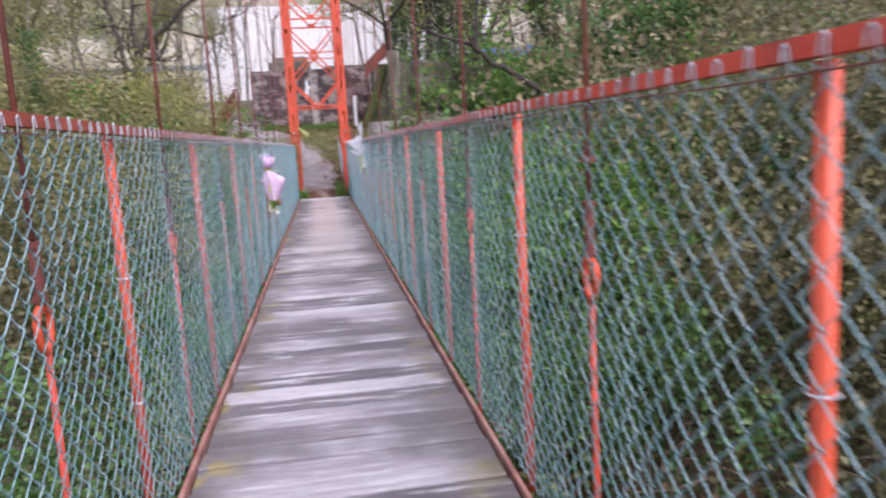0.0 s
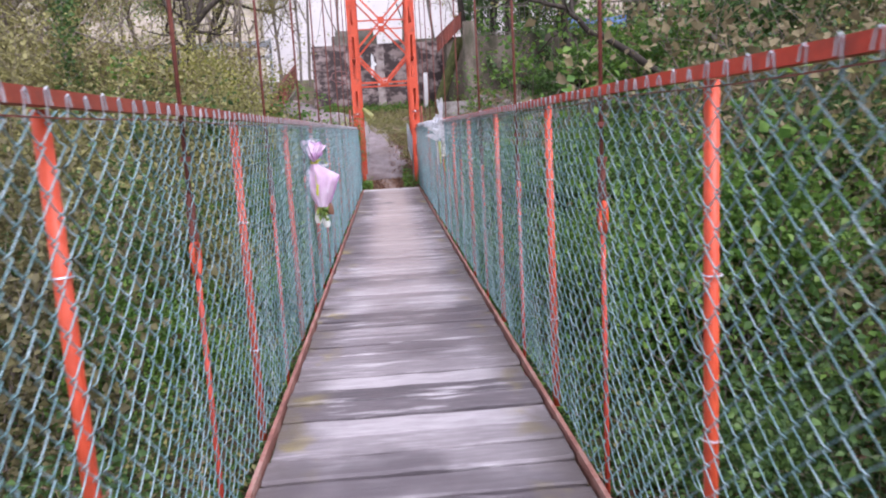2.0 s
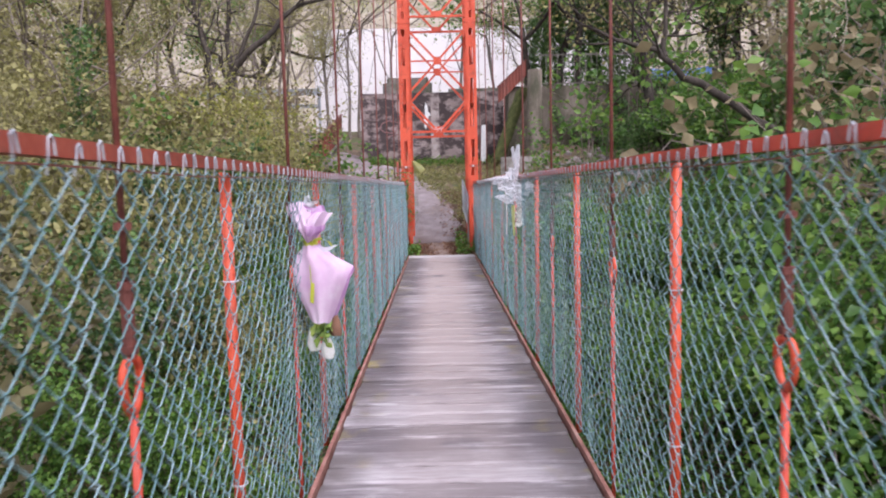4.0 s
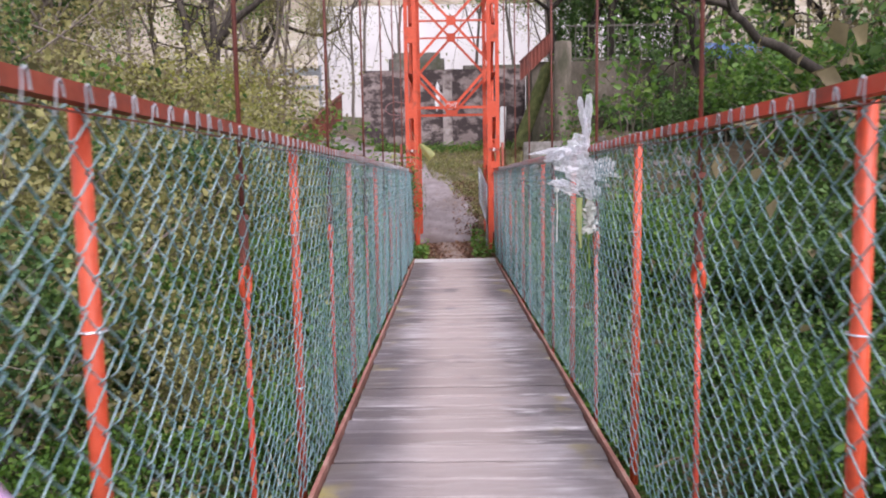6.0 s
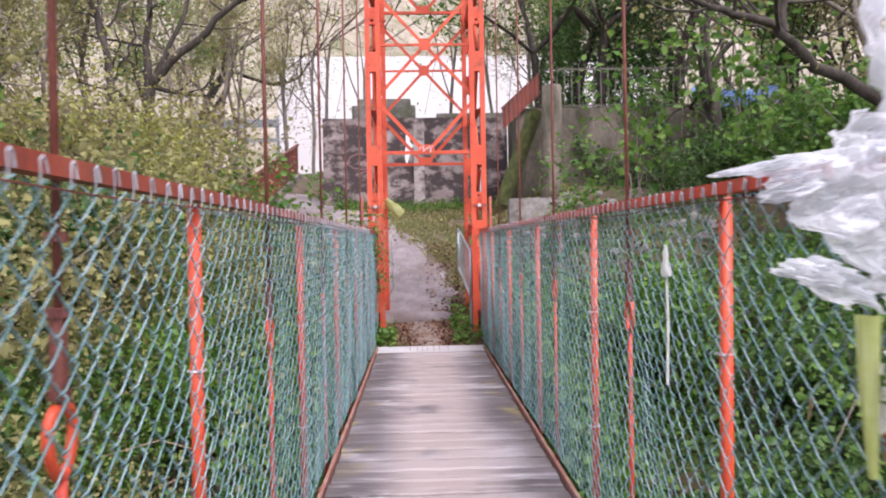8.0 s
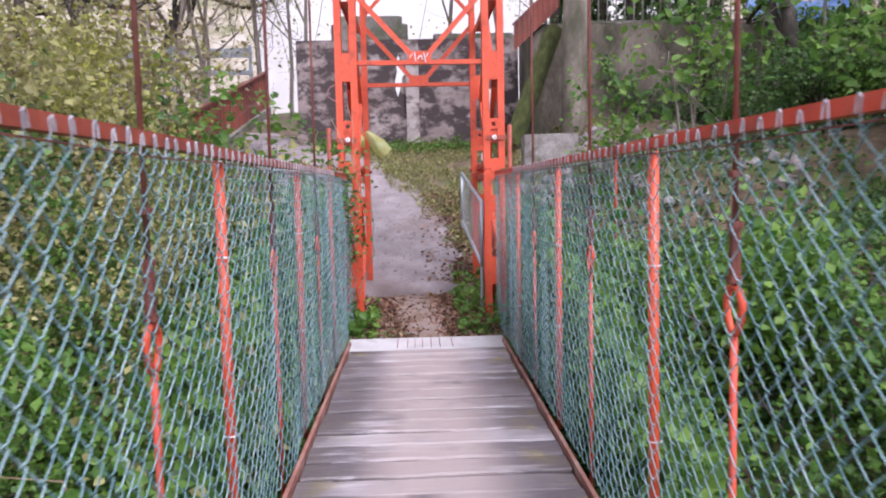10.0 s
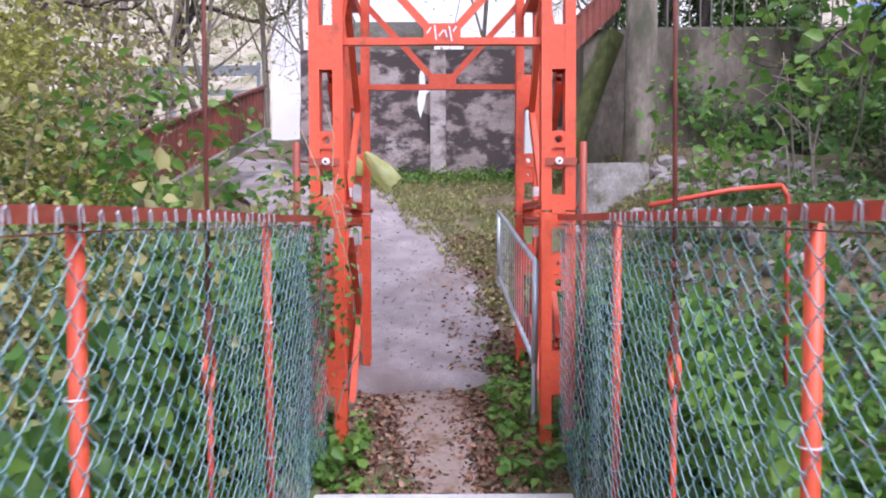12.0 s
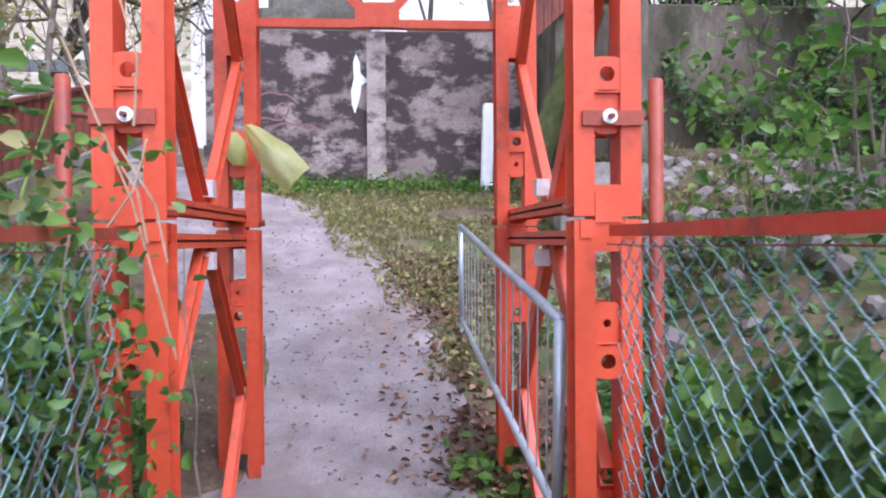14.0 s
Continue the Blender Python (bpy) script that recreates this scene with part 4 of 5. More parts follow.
limbed_tree(141, "dark bare tree forking low into wide crooked limbs", (-5.9, 24.6, 2.2),
            [([(-5.9, 24.6, 1.7), (-5.85, 24.6, 3.4), (-5.75, 24.6, 4.66)], 0.15, 0.13),
             ([(-5.75, 24.6, 4.6), (-5.32, 24.55, 5.1), (-4.5, 24.5, 5.75), (-3.9, 24.5, 6.35), (-2.9, 24.4, 6.6), (-2.0, 24.3, 7.1)], 0.11, 0.03),
             ([(-5.62, 24.58, 4.8), (-5.35, 24.7, 5.5), (-5.0, 24.8, 6.3), (-4.8, 24.9, 7.6)], 0.07, 0.03),
             ([(-5.8, 24.6, 4.6), (-5.85, 24.8, 5.5), (-5.8, 25.0, 7.5)], 0.10, 0.05),
             ([(-6.45, 24.5, 4.75), (-6.2, 24.5, 5.25), (-5.98, 24.5, 5.7), (-6.05, 24.5, 6.6)], 0.035, 0.02)],
            M_BARK, 500, M_OLIVE, (0.05, 0.11))
limbed_tree(142, "dark slanting bare trunk among the bushes", (-5.6, 22.5, 1.8),
            [([(-5.6, 22.5, 1.4), (-5.7, 22.5, 4.2), (-5.82, 22.5, 4.95), (-6.05, 22.5, 5.8), (-6.2, 22.4, 7.5)], 0.085, 0.05)],
            M_BARK, 350, M_OLIVE, (0.05, 0.11))
CLAD = tree(144, "slender trunk wrapped in dark ivy among the bushes", (0, 0, 0), 7.0, 0.05, 300, M_OLIVE, M_BARKPALE, (0.04, 0.09), depth=2, ivy=1300, bend=0.12)
put(CLAD, -6.7, 17.6, 1.0)
limbed_tree(143, "dark arching bough reaching over the bank", (7.2, 17.0, 0.9),
            [([(7.2, 17.0, 0.4), (6.3, 17.0, 2.1), (4.95, 17.0, 2.97), (4.45, 17.0, 3.16), (4.1, 17.0, 3.58), (3.6, 17.0, 3.8), (3.05, 17.0, 3.95), (2.4, 17.0, 4.3)], 0.10, 0.025),
             ([(4.1, 17.0, 3.58), (4.14, 17.05, 3.95), (4.2, 17.1, 5.2)], 0.06, 0.03)],
            M_BARK, 900, M_OLIVE, (0.05, 0.10))
OLIVE = tree(4, "slender tree with thin yellowing olive foliage", (0, 0, 0), 7.5, 0.09, 6500, M_OLIVE, M_BARKPALE, (0.04, 0.09), depth=3, bend=0.25)
put(OLIVE, -9.5, 24.6, 1.0)
IVYT = tree(5, "tree with an ivy-covered trunk and green crown", (0, 0, 0), 8.5, 0.16, 3800, M_LUSH, M_BARK, (0.07, 0.14), depth=3, ivy=5200, lean=(0.06, 0.03, 1))
put(IVYT, 4.3, 26.35, 1.0)
GREEN = tree(6, "leafy green tree with a leaning grey trunk", (0, 0, 0), 7.5, 0.12, 5200, M_LUSH, M_BARKPALE, (0.07, 0.15), depth=3, lean=(-0.25, 0.0, 1), bend=0.35)
put(GREEN, 9.2, 22.2, 1.0)
THIN = tree(7, "thin bare grey tree among the others", (0, 0, 0), 8.0, 0.06, 350, M_OLIVE, M_BARKPALE, depth=3, bend=0.2)
put(THIN, -3.9, 30.6, 1.0)
for k, (ob, x, y, s) in enumerate([
        (DARK, 9.5, 29.3, 1.1), (DARK, -8.0, 32.8, 1.2), (DARK, 5.6, 21.0, 0.8),
        (OLIVE, -12.5, 23.8, 1.1), (OLIVE, -13.5, 18.8, 1.1), (OLIVE, -10.5, 16.8, 0.9), (OLIVE, -17, 25.8, 1.2)], 0):
    again(ob, x, y, s, k * 1.7)
for k, (ob, x, y, s) in enumerate([
        (OLIVE, -15, 12.8, 1.1), (OLIVE, -20, 19.8, 1.3), (OLIVE, -8.2, 28.3, 1.0), (OLIVE, 14, 27.8, 1.2), (OLIVE, 18, 21.8, 1.2), (OLIVE, 15.5, 14.8, 1.1), (OLIVE, 20, 10.8, 1.2),
        (IVYT, 6.0, 26.7, 1.15), (IVYT, 8.8, 26.4, 1.1), (DARK, 11.5, 26.3, 1.0), (OLIVE, 9.6, 20.0, 0.8), (OLIVE, 13, 22.8, 1.0), (IVYT, -9.2, 25.0, 0.9), (OLIVE, 16, 17.8, 1.1)], 16):
    again(ob, x, y, s, k * 1.7)
for k, (ob, x, y, s) in enumerate([
        (GREEN, 3.6, 29.3, 1.1), (OLIVE, 10.8, 22.8, 0.8), (THIN, 11.8, 18.6, 1.0), (GREEN, 6.3, 30.3, 1.2), (OLIVE, 14.5, 20.3, 1.1), (GREEN, -5.4, 31.3, 0.8),
        (THIN, -2.9, 31.3, 1.1), (THIN, -5.2, 28.0, 1.1), (THIN, -6.6, 29.8, 1.0), (THIN, 2.9, 27.8, 1.0), (THIN, 3.4, 30.8, 1.2), (THIN, 5.0, 28.2, 1.1)], 29):
    again(ob, x, y, s, k * 1.7)
for k, (x, y, s) in enumerate([(-7.6, 23.8, 1.0), (-10.8, 20.8, 1.1), (7.9, 27.2, 1.2), (10.2, 27.6, 1.1), (-12.0, 26.3, 1.1), (12.4, 24.6, 1.1)], 35):
    again(THIN, x, y, s, k * 1.7)

HEDGE = bush(31, "yellowing olive bush with thin twigs on the slope", (0, 0, 0), 1.9, 1.5, 2800, M_OLIVE, (0.04, 0.09), 8)
put(HEDGE, -3.6, 17.2)
LEAFY = bush(32, "dense green leafy bush on the bank", (0, 0, 0), 1.6, 1.5, 2300, M_LUSH, (0.055, 0.12), 7)
put(LEAFY, 2.6, 16.2)
BRAMBLE = bush(33, "dark green ivy bush on the gully side", (0, 0, 0), 1.4, 1.6, 2200, M_IVY, (0.055, 0.115), 7)
put(BRAMBLE, 1.9, 14.0, 0.9)
BROWN = bush(38, "brown twiggy thicket with few withered leaves", (0, 0, 0), 2.1, 1.6, 1200, M_BROWNLEAF, (0.05, 0.11), 11)
put(BROWN, -6.2, 20.2, 1.2)
spots = []
for k in range(30):                                  # low growth beside the left fence
    spots.append((HEDGE if rng.random() < 0.5 else LEAFY, -rng.uniform(2.2, 4), rng.uniform(11, 18.6), rng.uniform(0.5, 0.75)))
for k in range(44):                                  # yellowing thicket on the left bank
    x, y = -rng.uniform(3.0, 13), rng.uniform(17, 28)
    if -x > 0.62 * (y - 14.3) + 0.9:
        spots.append((HEDGE if rng.random() < 0.85 else LEAFY, x, y, rng.uniform(0.9, 1.45)))
for k in range(26):                                  # olive screen beyond the gully, clear of the path
    y = rng.uniform(18.5, 23.5)
    x = -max(3.7, 0.5 * (y - 14.3)) - rng.uniform(0, 5)
    spots.append((HEDGE if k % 2 else BROWN, x, y, rng.uniform(0.9, 1.4)))
for x, y, s in ((2.9, 26.4, 0.9), (3.7, 26.9, 1.0), (5.1, 26.3, 0.95)):
    again(IVYT, x, y, s, x * 2)
for x, y, s in ((-4.9, 29.6, 0.8), (-8.0, 27.6, 0.9)):
    again(OLIVE, x, y, s, x * 4)
for x, y, s in ((-8.6, 20.2, 0.9), (-9.8, 24.0, 1.0)):
    again(OLIVE, x, y, s, x * 3)
for x, y, s in ((-1.6, 29.5, 1.0), (-3.2, 31.0, 1.0), (0.8, 30.5, 1.1), (2.0, 28.5, 0.95), (-5.6, 31.5, 1.1), (4.4, 31, 1.1)):
    again(THIN, x, y, s, x * 5 + y)
for k in range(34):
    spots.append((HEDGE if rng.random() < 0.7 else BRAMBLE, -rng.uniform(4, 13), rng.uniform(8, 19), rng.uniform(1.0, 1.7)))
for k in range(44):                                  # green bank on the right
    x, y = rng.uniform(2.3, 11), rng.uniform(9, 22)
    if y < 17.3 or x > 4.8:
        spots.append((BROWN if x > 5 and rng.random() < 0.2 else (LEAFY if rng.random() < 0.4 else BRAMBLE), x, y, rng.uniform(0.7, 1.4)))
SPRAY = bush(34, "thin sapling with broad pale green leaves by the wall", (0, 0, 0), 2.2, 1.3, 300, M_LUSH, (0.09, 0.19), 5, True)
put(SPRAY, 3.6, 21.2, 1.0)
for x, y, s in ((2.35, 20.4, 0.55), (5.0, 22.4, 1.2), (5.4, 21.0, 1.2), (-2.2, 18.8, 0.7), (-2.8, 19.6, 0.7), (-1.7, 18.3, 0.6)):
    again(SPRAY, x, y, s, x * 2 + y)
for k in range(9):
    spots.append((BRAMBLE if rng.random() < 0.5 else LEAFY, rng.uniform(5.2, 9), rng.uniform(20.5, 23.6), rng.uniform(0.5, 0.8)))
for k in range(40):                                  # brown and green thicket up the right-hand slope
    x, y = rng.uniform(6, 24), rng.uniform(-1, 22)
    ob = BRAMBLE if y > 14 and x < 11 else (BROWN if rng.random() < 0.65 else HEDGE)
    spots.append((ob, x, y, rng.uniform(1.3, 2.4)))
for k in range(30):
    spots.append((HEDGE if k % 2 else BROWN, -rng.uniform(9, 24), rng.uniform(3, 26), rng.uniform(1.4, 2.4)))
TALLG = bush(35, "tall green shrub rising out of the gully", (0, 0, 0), 4.0, 1.8, 6500, M_LUSH, (0.06, 0.125), 9)
put(TALLG, 3.9, 8.6, 1.0)
TALLO = bush(36, "tall brownish olive shrub rising out of the gully", (0, 0, 0), 3.8, 2.0, 5200, M_DULL, (0.06, 0.12), 10)
put(TALLO, -4.1, 7.5, 1.0)
TALLD = bush(37, "tall dark ivy-green shrub rising out of the gully", (0, 0, 0), 3.6, 1.8, 5400, M_IVY, (0.065, 0.13), 9)
put(TALLD, 5.6, 11.6, 0.9)
for ob, x, y, s in ((TALLO, 5.3, 6.2, 1.0), (TALLG, 4.6, 10.2, 0.7), (TALLG, 2.9, 11.6, 0.55), (TALLO, 6.6, 3.6, 1.0), (TALLO, 8.0, 7.2, 1.1), (TALLO, 10.5, 3.8, 1.2), (TALLD, 3.6, 5.8, 0.8),
                    (TALLO, 4.6, 2.2, 0.9), (TALLD, 7.2, 9.8, 1.0), (TALLO, -5.2, 10.0, 1.0), (TALLD, -3.5, 4.9, 0.8), (TALLO, -6.4, 6.2, 1.1), (TALLD, -4.6, 12.6, 0.7),
                    (TALLG, -4.0, 10.4, 0.6), (TALLO, -8.0, 10.0, 1.2), (TALLO, 9.4, 12.0, 1.0), (TALLO, 12.5, 7.5, 1.3), (TALLO, 12.0, 1.5, 1.3), (TALLO, -9.5, 5.0, 1.2)):
    again(ob, x, y, s, x * 1.3 + y)
rng = np.random.default_rng(22)
for k in range(20):                                  # brownish screen high on the left bank
    spots.append((HEDGE if k % 2 else OLIVE, -rng.uniform(11, 20), rng.uniform(24, 34), rng.uniform(1.5, 2.0) if k % 2 else rng.uniform(0.8, 1.1)))
GOLD = bush(39, "yellow-green leafy bush beside the gully", (0, 0, 0), 2.1, 1.6, 3000, M_YGREEN, (0.045, 0.1), 8)
put(GOLD, -3.9, 20.2, 1.0, 0.4)
for x, y, s in ((-4.8, 21.0, 1.05), (-3.5, 19.2, 0.85), (-5.6, 20.2, 1.1), (-5.0, 22.4, 1.1), (-6.4, 21.6, 1.0)):
    again(GOLD, x, y, s, x * 3)
for ob, x, y, s in ((THIN, -5.6, 27.6, 0.9), (THIN, -6.6, 28.6, 1.0), (OLIVE, -4.9, 29.0, 0.7), (THIN, -4.0, 31.0, 0.9), (OLIVE, 3.2, 30.0, 0.8)):
    again(ob, x, y, s, x)
for ob, x, y, s in spots:
    again(ob, x, y, s, rng.uniform(0, 6.28))

# ---- ground cover ----


def carpet(name, x0, x1, y0, y1, count, material, size, height, label, seed, patch=0.0, avoid=0.0):
    rng = np.random.default_rng(seed)
    x, y = rng.uniform(x0, x1, count), rng.uniform(y0, y1, count)
    keep = np.abs(x) > avoid
    if patch:
        keep &= np.array([noise.noise((a * 0.7, b * 0.7, seed)) > patch for a, b in zip(x, y)])
    x, y = x[keep], y[keep]
    z = ground_z(x, y) + np.abs(rng.normal(size=len(x))) * height
    ob = part(name, leaf_mesh(name, np.stack([x, y, z], 1), rng.uniform(size[0], size[1], len(x)), material, rng, 0.6, oval=count < 9500), material)
    return tagged(ob, label, "ground cover", kind="stuff")


def thicket(name, s, material, count, top, seed, label, size):
    """Leaves and tendrils massed against one side of the bridge end."""
    rng = np.random.default_rng(seed)
    y = 12.0 + 7.6 * np.sqrt(rng.uniform(0, 1, count))
    off = np.abs(rng.normal(size=count)) * 0.42
    hump = np.array([0.75 + 0.5 * noise.noise((a * 0.9, seed, 0)) + 0.25 * noise.noise((a * 2.7, seed, 3)) for a in y])
    base = ground_z(s * (0.8 + off), y)
    crest = top * hump * smoothstep(11.5, 16.5, y)
    crest = crest * (1 - 0.6 * smoothstep(18.0, 19.6, y))
    off = off + 0.15 * smoothstep(17.9, 18.3, y)
    z = base + (np.maximum(crest - base, 0.2)) * np.sqrt(rng.uniform(0, 1, count)) * np.exp(-off * 0.8)
    pts = np.stack([s * (0.80 + off), y, z], 1)
    nr = np.tile((-s * 0.7, -0.3, 0.6), (count, 1))
    return tagged(part(name, leaf_mesh(name, pts, rng.uniform(size[0], size[1], count), material, rng, 0.6, 0.8, nr, True), material), label, "undergrowth", kind="stuff")


thicket("bramble_thicket", -1, M_LUSH, 9500, 1.65, 81, "green bramble leaves massed against the fence", (0.05, 0.1))
thicket("bramble_thicket", -1, M_IVY, 9500, 1.45, 82, "dark ivy leaves massed against the fence", (0.05, 0.1))
thicket("bramble_thicket", -1, M_OLIVE, 2200, 1.75, 83, "yellowing bramble leaves against the fence", (0.04, 0.08))
thicket("ivy_thicket", 1, M_IVY, 11000, 1.2, 84, "ivy leaves massed against the fence", (0.05, 0.11))
thicket("ivy_thicket", 1, M_LUSH, 8500, 1.25, 85, "fresh green leaves massed against the fence", (0.05, 0.1))
rng = np.random.default_rng(57)
n = 16000
x, z = rng.uniform(3.2, 13.5, n), 1.0 + 3.25 * np.sqrt(rng.uniform(0, 1, n))
keep = np.array([noise.noise((a * 0.8, c * 0.9, 4)) + 0.5 * noise.noise((a * 2.1, c * 2.4, 9)) + 0.14 * (a - 4.3) > 0.0 for a, c in zip(x, z)])
x, z = x[keep], z[keep]
pts = np.stack([x, 24.45 - np.abs(rng.normal(size=len(x))) * 0.14, z], 1)
nr = np.tile((0, -0.8, 0.5), (len(x), 1))
tagged(part("wall_ivy", leaf_mesh("wall_ivy", pts, rng.uniform(0.05, 0.11, len(x)), M_IVY, rng, 0.6, 0.8, nr), M_IVY), "dark ivy hanging over the retaining wall", "ivy", kind="stuff")
carpet("ivy_cover", 0.8, 9, 7, 19, 36000, M_IVY, (0.06, 0.11), 0.22, "carpet of green ivy leaves on the bank", 41)
carpet("leaf_cover", 0.8, 7, 8, 18, 38000, M_LUSH, (0.05, 0.1), 0.32, "bright green low leaves over the bank", 42, -0.05)
carpet("ivy_cover", 1.0, 5, 18.5, 21.0, 2600, M_IVY, (0.05, 0.1), 0.15, "ivy leaves beside the path", 53, 0.0)
carpet("leaf_cover", -4, -1.7, 18.3, 20.8, 3500, M_LUSH, (0.05, 0.1), 0.25, "green leaves beside the path", 54)
carpet("ivy_cover", -8, -0.8, 7, 19, 36000, M_IVY, (0.06, 0.11), 0.25, "carpet of ivy leaves on the gully side", 43)
carpet("leaf_cover", -9, -0.85, 4, 18.5, 18000, M_OLIVE, (0.05, 0.1), 0.35, "yellowing low leaves over the slope", 44, -0.1)
carpet("ivy_cover", -14, 16, -4, 9, 26000, M_IVY, (0.1, 0.2), 0.3, "dark green undergrowth in the gully", 45, 0.0)
carpet("olive_cover", 1.5, 16, -4, 10, 19000, M_OLIVE, (0.08, 0.16), 0.4, "dry olive undergrowth on the slope", 51, 0.02)
carpet("olive_cover", -14, -1, -4, 10, 13000, M_DULL, (0.08, 0.16), 0.4, "dry olive undergrowth on the slope", 52, -0.05)
carpet("leaf_litter", -14, 16, -4, 9, 9000, M_DRY, (0.1, 0.2), 0.2, "brown dead leaves in the gully", 46)
carpet("dead_leaves", -0.62, 0.74, 17.48, 19.5, 4200, M_DRY, (0.02, 0.055), 0.012, "brown fallen leaves before the path", 47)
carpet("dead_leaves", 0.0, 0.95, 19.2, 22.6, 1900, M_DRY, (0.03, 0.07), 0.02, "brown fallen leaves at the path's edge", 48)
carpet("weeds", 0.3, 0.8, 17.5, 19.6, 520, M_LUSH, (0.04, 0.09), 0.08, "green weeds at the foot of the tower", 49, 0.02)
carpet("weeds", -0.8, -0.42, 17.48, 18.3, 360, M_LUSH, (0.04, 0.09), 0.08, "green weeds at the foot of the tower", 50, -0.1)


def blades(name, count, seed, inside, size, label, material):
    rng = np.random.default_rng(seed)
    v, f = [], []
    while len(v) < count * 3:
        x, y = rng.uniform(-2.2, 3.2), rng.uniform(20.4, 25.95)
        if not inside(x, y):
            continue
        z = float(ground_z(x, y))
        a, h, w = rng.uniform(0, 6.28), rng.uniform(*size), rng.uniform(0.003, 0.007)
        dx, dy = math.cos(a), math.sin(a)
        k = len(v)
        v += [(x - dy * w, y + dx * w, z), (x + dy * w, y - dx * w, z), (x + dx * h * 0.8, y + dy * h * 0.8, z + h * 0.7)]
        f.append((k, k + 1, k + 2))
    g = Geo()
    g.v, g.f = v, f
    return tagged(part(name, g, material), label, "grass", kind="stuff")


def off_path(x, y):
    return x > np.interp(y, wy, wx) + np.interp(y, wy, ww) * 0.66 + 0.38 * noise.noise((x * 1.7, y * 1.7, 6)) and noise.noise((x * 1.3, y * 1.3, 2)) > -0.22


blades("grass", 16000, 61, off_path, (0.05, 0.16), "thin yellowing grass before the wall", M_GRASS)
rng = np.random.default_rng(62)
pts = [(x, y, float(ground_z(x, y)) + 0.05) for x, y in zip(rng.uniform(-1.6, 3, 7000), rng.uniform(20.5, 25.9, 7000)) if off_path(x, y)]
tagged(part("low_weeds", leaf_mesh("low_weeds", pts, rng.uniform(0.03, 0.08, len(pts)), M_OLIVE, rng, 0.7), M_OLIVE), "low weeds among the thin grass", "weeds", kind="stuff")


def sticks(name, count, x0, x1, y0, y1, lift, seed, label):
    """Loose dead twigs lying over the undergrowth."""
    rng = np.random.default_rng(seed)
    g = Geo()
    for _ in range(count):
        x, y = rng.uniform(x0, x1), rng.uniform(y0, y1)
        z = float(ground_z(x, y)) + abs(rng.normal()) * lift
        d = Vector((rng.normal(), rng.normal(), rng.normal() * 0.6)).normalized() * rng.uniform(0.3, 1.1)
        p = Vector((x, y, z))
        g.tube([p, p + d * 0.5 + Vector(rng.normal(size=3)) * 0.06, p + d], [0.009, 0.006, 0.003], 4, caps=False)
    return tagged(part(name, g, M_TWIG), label, "twigs", kind="stuff")


sticks("dead_twigs", 420, 1.6, 9, 0, 13, 0.45, 91, "pale dead twigs over the bank")
sticks("dead_twigs", 420, -9, -1.4, 1, 17, 0.5, 92, "pale dead twigs among the bushes")
rng = np.random.default_rng(93)
g = Geo()
for _ in range(1500):
    y = rng.uniform(17.5, 25)
    u = rng.uniform(-1.05, 1.05)
    x = np.interp(y, wy, wx) + u * np.interp(y, wy, ww) if y > 19.4 else rng.uniform(-0.55, 0.6)
    z = float(ground_z(x, y)) + (0.03 if y > 19.4 else 0.0)
    r = rng.uniform(0.004, 0.013)
    g.tube([(x, y, z - r * 0.4), (x, y, z + r * 0.2), (x, y, z + r * 0.6)], [r, r, r * 0.5], 5)
tagged(part("pebbles", g, M_STONE), "small grey stones scattered on the path", "stones", kind="stuff")
g = Geo()
rows = []
for i, y in enumerate(np.linspace(17.47, 19.3, 12)):
    w = 0.16 + 0.2 * (i / 11) + 0.05 * noise.noise((i * 0.7, 3, 3))
    rows.append([(0.02 - 0.16 * i / 11 + u * w + 0.03 * noise.noise((u * 3, i, 0)), y, float(ground_z(0, y)) + 0.03 * (1 - u * u) + 0.008 * noise.noise((u * 5, i * 0.9, 8)) - 0.006) for u in np.linspace(-1, 1, 9)])
g.sheet(rows)
solid("trodden_earth", g, M_EARTH, "pale trodden earth between the leaves", "earth", kind="structure", smooth=True)
carpet("wall_weeds", -2.0, 1.9, 25.2, 25.95, 1800, M_LUSH, (0.04, 0.09), 0.07, "green weeds along the foot of the wall", 55)
rng = np.random.default_rng(94)
g = Geo()
for _ in range(160):
    x, y = rng.uniform(1.5, 4.4), rng.uniform(19.6, 23.6)
    z, r = float(ground_z(x, y)), rng.uniform(0.03, 0.12)
    p = Vector((x, y, z))
    a = Vector(rng.normal(size=3)).normalized() * r
    g.tube([p - a * 0.9, p - a * 0.5, p + a * 0.4, p + a], [r * 0.4, r * 0.9, r * 0.8, r * 0.3], 6)
tagged(part("rubble", g, M_STONE), "pale broken stones on the bank below the wall", "rubble", kind="stuff")
rng = np.random.default_rng(95)
pts = []
for _ in range(420):
    y = rng.uniform(19.4, 25)
    x = np.interp(y, wy, wx) + rng.uniform(-1, 1.05) * np.interp(y, wy, ww)
    pts.append((x, y, float(ground_z(np.interp(y, wy, wx), max(y, 19.42))) + 0.045))
tagged(part("path_litter", leaf_mesh("path_litter", pts, rng.uniform(0.012, 0.04, len(pts)), M_DRY, rng, 0.25), M_DRY), "bits of dead leaf on the path", "leaves", kind="stuff")

# ---- things tied to the bridge ----
bouquet = thing("bouquet", "withered flower bouquet in pink paper tied to the fence", "bouquet", (-0.612, 6.42, 1.20))
rng = np.random.default_rng(71)


